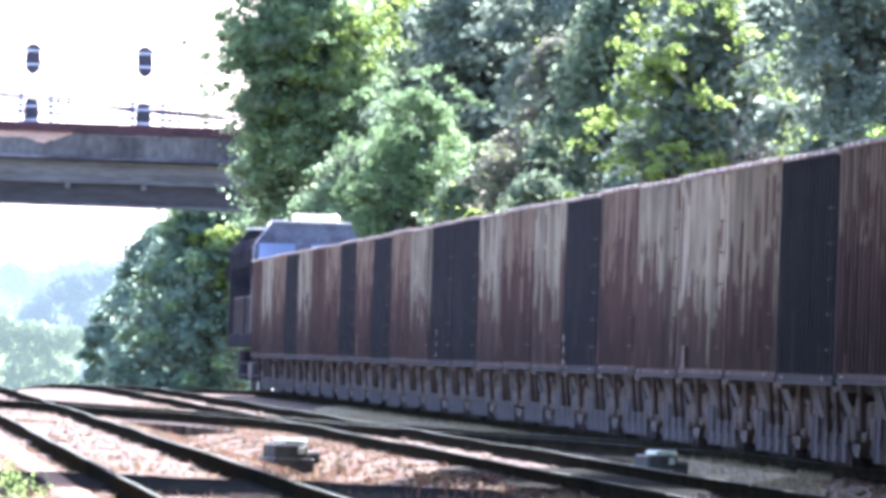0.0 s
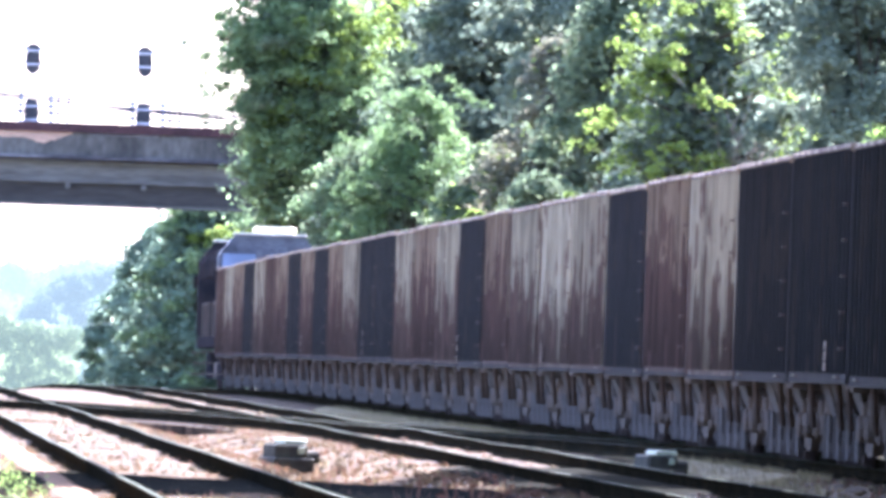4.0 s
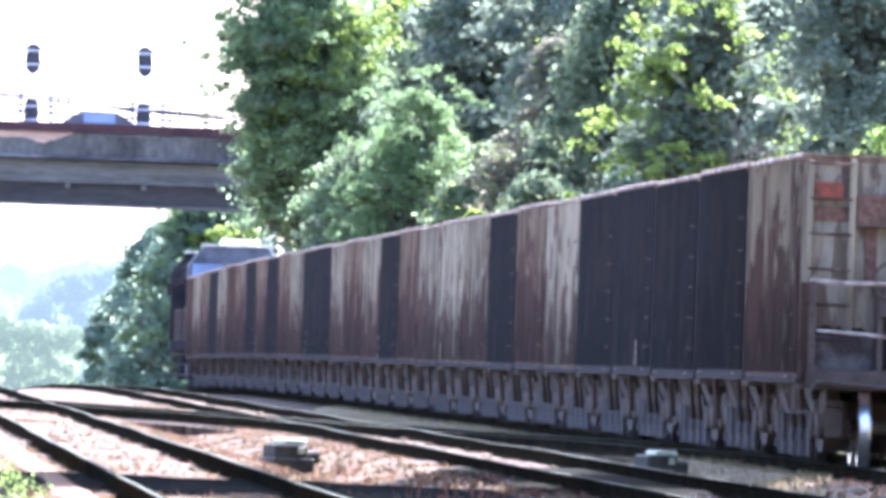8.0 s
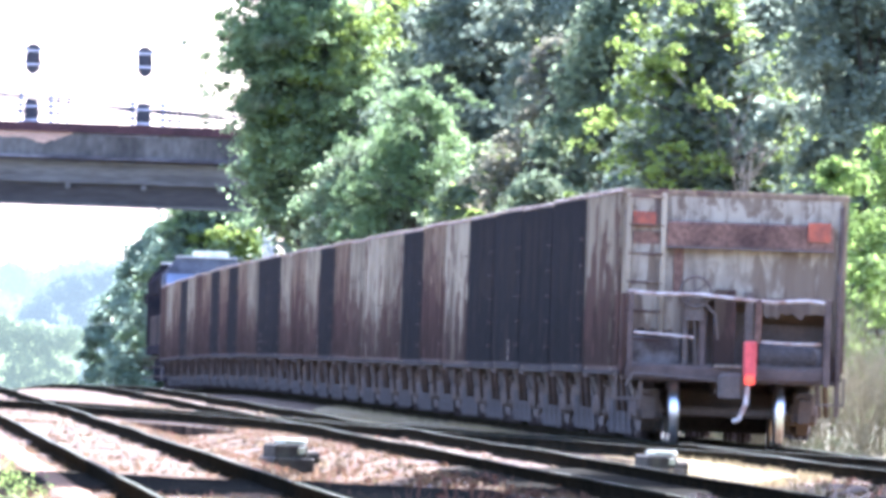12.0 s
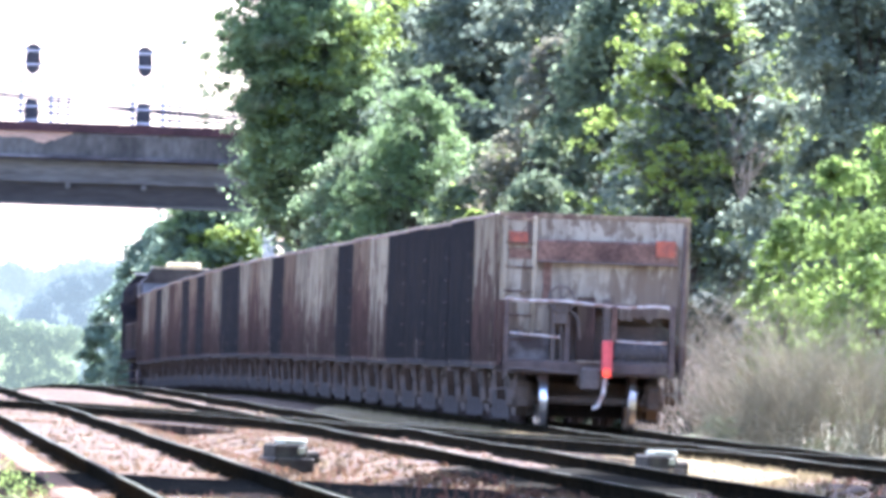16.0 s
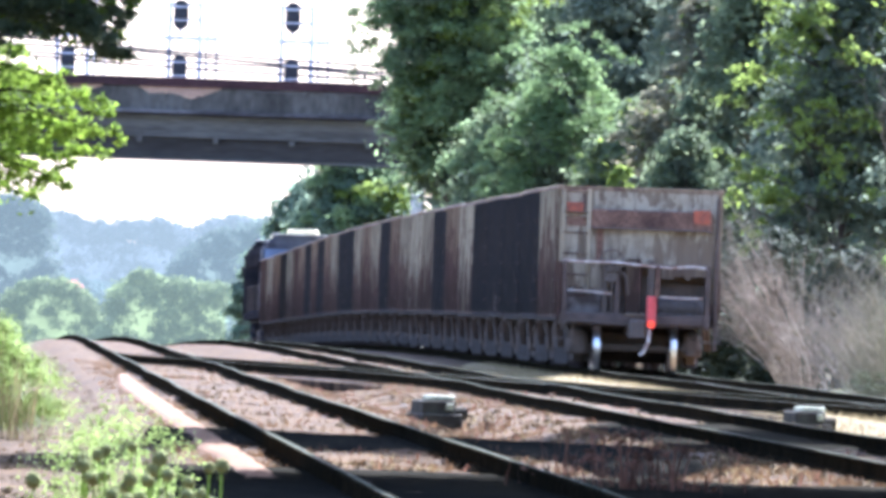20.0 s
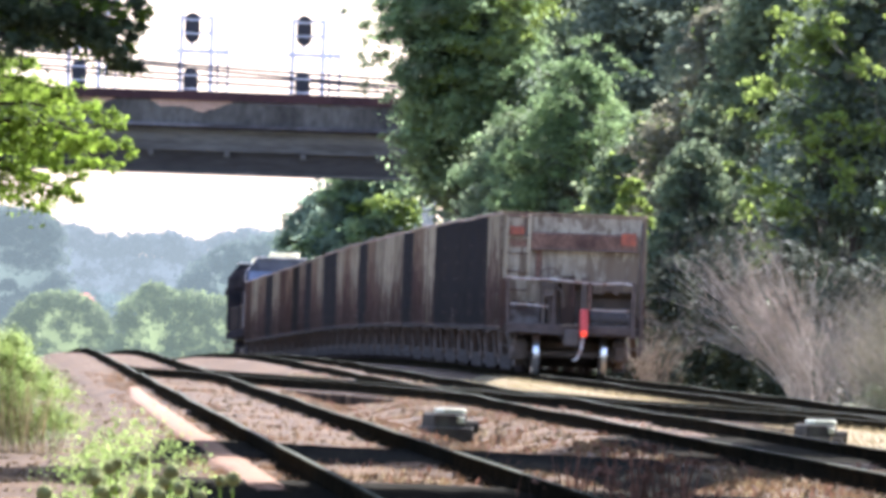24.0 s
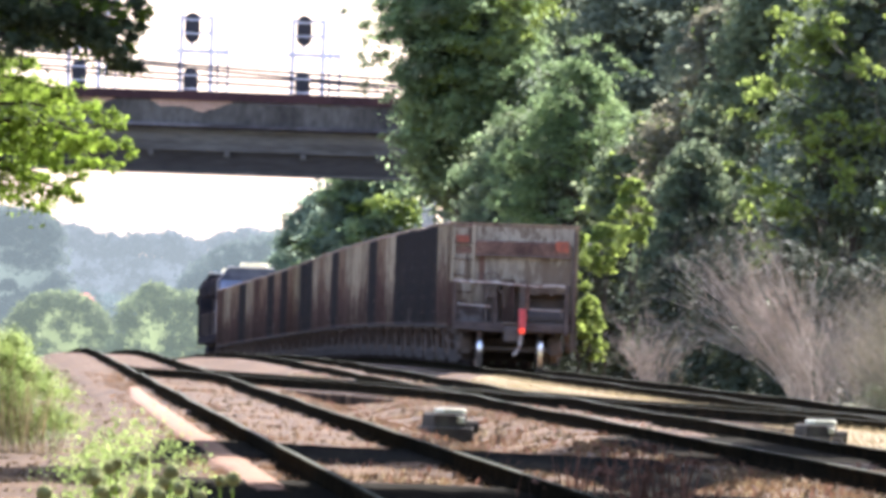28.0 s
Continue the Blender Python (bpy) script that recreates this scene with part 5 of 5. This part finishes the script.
rail_at = [(-1.5, 2.15), (-1.1, 2.13), (-0.5, 2.14), (0.1, 2.09), (0.6, 2.06), (1.05, 2.1), (1.25, 2.08), (1.4, 2.05)]
bent = Build()
for (x0, z0), (x1, z1) in zip(rail_at, rail_at[1:]):
    bent.rod((x0, R - 0.42, z0), (x1, R - 0.42, z1), 0.026)
last_parts = [
    ("end_stiffener", Build().box(0.22, R - 0.12, 3.0, 2.4, 0.14, 0.36, 0.03), "rust", "rust-brown stiffener band"),
    # Dark strip added for the shadow below the band.
    ("stiffener_lip", Build().box(0.22, R - 0.15, 2.805, 2.4, 0.2, 0.03, 0.006), "under", "dark strip for the shadow under the band"),
    ("rust_patch", plate(-1.16, -1.06, 3.1, 3.54, 0.08, 0.02), "under", "dark rust patch"),
    ("rust_patch", plate(-1.45, -1.06, 2.84, 3.02, 0.08, 0.02), "rust", "rust patch"),
    # Rust-coloured plate that paints an upright strip of shade on the end.
    ("end_stay", plate(-0.86, -0.72, 2.1, 2.8, 0.1, 0.06), "rust", "rust-brown strip standing in for an upright shade line"),
    ("ladder_rail", Build().box(-1.52, R - 0.15, 2.45, 0.075, 0.05, 2.2, 0.01), "paint_white", "pale ladder rail"),
    ("ladder_rail", Build().box(-1.02, R - 0.15, 2.55, 0.075, 0.05, 2.05, 0.01), "paint_white", "pale ladder rail"),
    ("reflector", Build().box(-1.3, R - 0.1, 3.19, 0.33, 0.03, 0.22, 0.008), "orange", "faded orange square"),
    ("reflector", Build().box(1.21, R - 0.205, 3.08, 0.33, 0.03, 0.27, 0.008), "orange", "faded orange square"),
    ("end_apron", ragged(0.45, 1.4, 2.12, 1.86, 0.07, 5), "end_paint", "torn pale lower edge of the end sheet"),
    ("end_apron", ragged(-1.45, -0.55, 2.12, 1.6, 0.07, 6), "end_paint", "torn pale lower edge of the end sheet"),
    ("lower_panel", plate(-1.45, -0.72, 1.14, 1.52, 0.02), "panel_grey", "dull grey lower end panel"),
    ("lower_panel", plate(0.42, 1.3, 1.16, 1.42, 0.02), "panel_grey", "dull grey lower end panel"),
    ("upright_panel", plate(-0.26, 0.05, 1.1, 2.22, 0.14, 0.1), "paint_tan", "pale rusty upright panel"),
    # Dark plates added behind the open bays.
    ("back_panel", plate(-0.75, 0.45, 1.1, 2.1, -0.35), "under", "dark plate behind the open bays"),
    ("back_panel", plate(0.45, 1.4, 1.1, 1.75, -0.5), "under", "dark plate behind the open bays"),
    ("handrail", bent, "rung", "bent pale handrail"),
    ("handrail", Build().rod((-1.4, R - 0.4, 1.57), (-0.95, R - 0.4, 1.55), 0.02).rod((-0.95, R - 0.4, 1.55), (-0.55, R - 0.4, 1.52), 0.02), "rung", "pale lower handrail"),
    ("handrail", Build().rod((0.42, R - 0.4, 1.49), (0.85, R - 0.4, 1.47), 0.02).rod((0.85, R - 0.4, 1.47), (1.28, R - 0.4, 1.48), 0.02), "rung", "pale lower handrail"),
    ("handrail_post", Build().box(-1.46, R - 0.42, 1.6, 0.07, 0.05, 1.1, 0.01), "strut", ""),
    ("handrail_post", Build().box(-1.56, R - 0.3, 1.58, 0.07, 0.06, 1.1, 0.01), "paint_tan", ""),
    ("handrail_post", Build().box(1.36, R - 0.42, 1.5, 0.09, 0.06, 1.25, 0.01), "strut", ""),
    ("handrail_post", Build().box(0.37, R - 0.42, 1.78, 0.09, 0.06, 0.62, 0.01), "rust", "rust-brown rail post"),
    ("corner_stay", Build().box(1.54, R - 0.1, 1.95, 0.07, 0.08, 3.0, 0.012), "strut", "dark red-brown corner stay"),
    ("platform_post", Build().box(-0.66, R - 0.16, 1.55, 0.07, 0.1, 1.0, 0.01), "under", ""),
    ("platform_post", Build().box(-0.42, R - 0.2, 1.5, 0.09, 0.1, 0.85, 0.01), "strut", ""),
    ("platform_post", Build().box(0.25, R - 0.1, 1.65, 0.12, 0.1, 1.1, 0.01), "under", ""),
    ("brake_cylinder", Build().turned([(-0.5, 0.12), (-0.46, 0.17), (0.3, 0.17), (0.36, 0.12)], 14, pose(0.88, R + 0.1, 1.3)), "chute", "grey brake cylinder"),
    ("brake_gear", Build().box(-0.54, R - 0.24, 1.93, 0.26, 0.16, 0.34, 0.04), "under", ""),
    ("brake_chain", Build().rod((-0.54, R - 0.24, 1.8), (-0.5, R - 0.2, 1.1), 0.018), "under", ""),
    ("brake_pipe", Build().rod((-0.4, R - 0.3, 2.0), (-0.25, R - 0.34, 1.86), 0.022).rod((-0.25, R - 0.34, 1.86), (-0.2, R - 0.3, 1.5), 0.022), "under", ""),
    ("sill_plate", Build().box(-0.05, R - 0.3, 1.03, 2.9, 0.16, 0.16, 0.02), "strut", "rusty end sill plate"),
    ("sill_step", Build().box(-0.05, R - 0.4, 1.125, 0.4, 0.16, 0.03, 0.008), "chord", "pale worn step"),
    ("uncoupling_rod", Build().rod((-1.4, R - 0.46, 0.98), (0.1, R - 0.46, 0.9), 0.018).rod((-1.4, R - 0.46, 0.98), (-1.5, R - 0.46, 0.8), 0.018), "under", ""),
    ("step", Build().box(-1.45, R - 0.1, 0.62, 0.4, 0.2, 0.03).box(-1.63, R - 0.1, 0.8, 0.03, 0.1, 0.4).box(-1.27, R - 0.1, 0.8, 0.03, 0.1, 0.4), "under", ""),
    ("step", Build().box(1.45, R - 0.1, 0.62, 0.4, 0.2, 0.03).box(1.63, R - 0.1, 0.8, 0.03, 0.1, 0.4).box(1.27, R - 0.1, 0.8, 0.03, 0.1, 0.4), "under", ""),
    ("end_marker", Build().box(0.26, R - 0.62, 1.24, 0.18, 0.1, 0.5, 0.02), "red", "red end-of-train marker"),
    ("marker_lamp", Build().turned([(0, 0.075), (0.04, 0.075), (0.06, 0.04)], 12, pose(0.26, R - 0.64, 0.94, 0, 0, -90)), "lamp_red", "lit red marker lamp"),
    ("marker_foot", Build().box(0.26, R - 0.62, 0.94, 0.15, 0.09, 0.14, 0.02), "red", ""),
    ("air_hose", Build().rod((0.24, R - 0.5, 0.85), (0.22, R - 0.62, 0.6), 0.035).rod((0.22, R - 0.62, 0.6), (0.12, R - 0.66, 0.36), 0.035).rod((0.12, R - 0.66, 0.36), (0.05, R - 0.6, 0.34), 0.035), "rung", "pale dangling air hose"),
]
part("end_panel", Build().box(0, R - 0.045, 2.83, 2 * HALF - 0.12, 0.03, 1.46), M["end_paint"], last, "tan flaking end paint")
for nm, b, mat, lab in last_parts:
    part(nm, b, M[mat], last, lab)
for k in range(6):
    part("rung", Build().rod((-1.52, R - 0.17, 3.52 - 0.41 * k), (-1.02, R - 0.17, 3.51 - 0.41 * k), 0.018), M["paint_tan"], last)
hub = Vector((-0.54, R - 0.36, 2.17))
ring = [hub + Vector((0.22 * math.cos(2 * math.pi * i / 18), 0, 0.22 * math.sin(2 * math.pi * i / 18))) for i in range(18)]
b = Build()
for i, c in enumerate(ring):
    d = (c - hub).normalized()
    b.v.extend(tuple(c + d * (0.02 * math.cos(q)) + Vector((0, 0.02 * math.sin(q), 0))) for q in (0, 1.57, 3.14, 4.71))
b.f.extend((4 * i + q, 4 * i + (q + 1) % 4, 4 * ((i + 1) % 18) + (q + 1) % 4, 4 * ((i + 1) % 18) + q) for i in range(18) for q in range(4))
brake_wheel = part("brake_wheel", b, M["under"], last, "dark iron brake wheel")
for i in range(5):
    part("spoke", Build().rod(hub, ring[(i * 18 // 5 + 2) % 18], 0.015, n=5), M["under"], brake_wheel)


def locomotive(label, cab_at):
    """A black six-axle diesel with its cab at the end cab_at (-1 rear, 1 front)."""
    t = thing("locomotive", label, "locomotive", group="locomotives")
    s = cab_at
    part("frame", Build().box(0, 0, 1.45, 3.0, 20.4, 0.35, 0.03), M["loco"], t)
    part("fuel_tank", Build().box(0, 0, 0.75, 2.6, 5.0, 0.9, 0.1), M["loco"], t)
    part("hood", Build().box(0, -1.6 * s, 3.05, 1.9, 14.5, 2.9, 0.18), M["loco"], t, "black engine hood")
    for y0, w in ((-7.0, 3.2), (-2.6, 2.6), (2.4, 2.2)):
        o = [(-1.5, 3.5), (-1.56, 3.95), (-1.42, 4.25), (-1.0, 4.42), (1.0, 4.42), (1.42, 4.25), (1.56, 3.95), (1.5, 3.5)]
        k = len(o)
        fb = Build().add([(x, y, z) for y in (y0 * s - w / 2, y0 * s + w / 2) for x, z in o], [tuple(range(k)), tuple(range(2 * k - 1, k - 1, -1))] + [(i, (i + 1) % k, k + (i + 1) % k, k + i) for i in range(k)])
        part("radiator", fb, M["loco"], t, "black flared radiator housing")
    o = [(-1.55, 1.65), (-1.55, 4.05), (-1.05, 4.72), (1.05, 4.72), (1.55, 4.05), (1.55, 1.65)]
    cb = Build()
    y0, y1 = 6.0 * s, 8.2 * s
    cb.add([(x, y, z) for y in (y0, y1) for x, z in o], [(0, 1, 2, 3, 4, 5), (11, 10, 9, 8, 7, 6)] + [(i, (i + 1) % 6, 6 + (i + 1) % 6, 6 + i) for i in range(6)])
    cab = part("cab", cb, M["loco_cab"] if s < 0 else M["loco"], t, "dark crew cab")
    # Thin slab whose pale colour paints the sun on the roof.
    part("cab_roof", Build().box(0, 7.1 * s, 4.74, 2.2, 2.4, 0.05, 0.02), M["pale"], cab, "roof edge coloured pale for sunlight")
    part("cab_end_panel", Build().box(1.12, y0 - 0.02 * s, 3.6, 0.8, 0.03, 0.9, 0.01).box(1.12, y1 + 0.02 * s, 3.6, 0.8, 0.03, 0.9, 0.01), M["loco_roof"] if s < 0 else M["loco"], cab, "grey end panel" if s < 0 else "")
    yw = y1 + 0.015 * s
    for x in (-0.72, 0.72):
        part("windscreen", Build().box(x - 0.2, yw, 3.75, 1.0, 0.03, 0.75), M["glass"], cab, "bluish windscreen")
    part("roof_unit", Build().box(0.15, 7.1 * s, 4.85, 1.3, 1.2, 0.26, 0.085), M["yellow"], t, "cream roof unit")
    part("nose", Build().box(0, 9.1 * s, 2.5, 2.4, 1.9, 1.8, 0.2), M["loco"], t)
    for x in (-1.42, 1.42):
        for i in range(9):
            part("handrail_post", Build().box(x, -8.8 + 2.1 * i, 2.15, 0.03, 0.03, 1.05), M["under"], t)
        part("handrail", Build().box(x, -0.4, 2.68, 0.03, 17, 0.03), M["under"], t)
        for y in (-9.7, 9.7):
            for k in range(3):
                part("step", Build().box(x, y, 0.45 + 0.35 * k, 0.4, 0.7, 0.05), M["under"], t)
        part("mirror", Build().box(x * 1.14, 7.6 * s, 3.4, 0.1, 0.3, 0.4), M["loco"], t)
    for y in (-6.4, 6.4):
        tr = part("truck", Build().box(-1.05, 0, 0.6, 0.18, 4.4, 0.5, 0.06).box(1.05, 0, 0.6, 0.18, 4.4, 0.5, 0.06).box(0, 0, 0.8, 2.0, 0.5, 0.3), M["under"], t, m=pose(0, y, 0))
        for yy in (-1.75, 0, 1.75):
            part("axle", shape("axle", lambda b: b.turned([(-0.95, 0.075), (0.95, 0.075)], 12), M["under"]), M["under"], tr, m=pose(0, yy, 0.47))
            for x in (-0.76, 0.76):
                part("wheel", shape("wheel", wheel, M["wheel_dull"], True), M["wheel_dull"], tr, m=pose(x, yy, 0.47, 0, 0, 0 if x > 0 else 180))
    part("coupler", Build().box(0, 10.4, 0.85, 0.3, 0.8, 0.3, 0.04).box(0, -10.4, 0.85, 0.3, 0.8, 0.3, 0.04), M["under"], t)
    return t


locos = [locomotive("black diesel locomotive with its cab towards the train", -1), locomotive("black diesel locomotive at the head of the train", 1)]


# ---------------------------------------------------------------- traffic on the road bridge
def road_vehicle(name, label, paint, outline, half, glass):
    """A vehicle that drives to +x: its side outline carried across its width, with windows and wheels."""
    t = thing(name, label, name)
    k = len(outline)
    b = Build()
    b.add([(x, y, z) for y in (-half, half) for x, z in outline], [tuple(range(k)), tuple(range(2 * k - 1, k - 1, -1))] + [(i, (i + 1) % k, k + (i + 1) % k, k + i) for i in range(k)])
    part("body", b, M[paint], t)
    for x0, x1, z0, z1 in glass:
        for y in (-half - 0.012, half + 0.012):
            part("side_window", Build().box((x0 + x1) / 2, y, (z0 + z1) / 2, x1 - x0, 0.02, z1 - z0), M["glass"], t)
    for x in (-1.35, 1.35):
        for y in (-half + 0.1, half - 0.1):
            part("wheel", Build().turned([(-0.1, 0.2), (-0.1, 0.32), (0.1, 0.32), (0.1, 0.2)], 16, pose(x, y, 0.32, 0, 0, 90)), M["rubber"], t)
    return t


truck_box = road_vehicle("pickup", "white pickup with a box body crossing the bridge", "car_dark",
                         [(-2.4, 0.35), (2.4, 0.35), (2.4, 0.9), (1.55, 1.05), (1.0, 1.5), (0.3, 1.55), (0.2, 1.0), (-2.4, 1.0)], 0.85, [(0.4, 1.0, 1.05, 1.42)])
part("box_body", Build().box(-1.1, 0, 1.3, 2.4, 1.7, 0.86, 0.06), M["van_white"], truck_box, "white box body")
sedan = road_vehicle("car", "dark car crossing the bridge", "car_dark",
                     [(-2.2, 0.35), (2.2, 0.35), (2.2, 0.8), (1.2, 0.95), (0.5, 1.42), (-0.9, 1.45), (-1.6, 1.0), (-2.2, 0.95)], 0.85, [(-0.8, 0.4, 1.0, 1.35)])


# ---------------------------------------------------------------- what moves
def on_line(y, half):
    """The pose of a vehicle whose middle stands at y on the running line."""
    a0, a1 = y - half, y + half
    p, q = Vector((line_x(a0), a0, line_z(a0))), Vector((line_x(a1), a1, line_z(a1)))
    d = q - p
    m = (p + q) / 2
    return pose(m.x, m.y, m.z, math.degrees(math.atan2(d.z, d.y)), 0, math.degrees(math.atan2(-d.x, d.y)))


def motions():
    times = [2.0 * k for k in range(15)]
    for i, car in enumerate(cars):
        y = REAR0 + BODY / 2 + PITCH * i
        lift = Matrix.Translation((0, 0, 0.014 * math.sin(i * 2.4))) if i else pose(0, 0, 0)
        walk(car, [(t, on_line(y + SPEED * t, 5) @ lift) for t in times])
    rear = [o for o in last.children if o.name.startswith("truck")][0]
    for o in rear.children:
        if o.name.startswith(("wheel", "axle")):
            loc, flip = o.matrix_basis.translation.copy(), -1 if o.matrix_basis.translation.x < -0.1 else 1
            turn = -math.degrees(SPEED / 0.46) * flip
            base = 0 if flip > 0 else 180
            walk(o, [(k / FPS, Matrix.Translation(loc) @ pose(0, 0, 0, 0, 0, base) @ pose(0, 0, 0, (turn * k / FPS) % 360)) for k in range(28 * FPS + 1)])
    for v, x0, speed, y in ((truck_box, -21.7, 12.9, 2.0), (sedan, -122.0, 13.6, 2.2)):
        stop = (32 - x0) / speed
        rows = [(t, pose(x0 + speed * t, BRIDGE + y, 8.6)) for t in np.arange(0, stop, 0.5)] + [(stop + 1, pose(36, BRIDGE + y, 8.6)), (28.0, pose(36, BRIDGE + y, 8.6))]
        walk(v, rows)
    for i, loco in enumerate(locos):
        y = REAR0 + PITCH * CARS + 10.3 + 21.3 * i
        walk(loco, [(t, on_line(y + SPEED * t, 6)) for t in times])


motions()
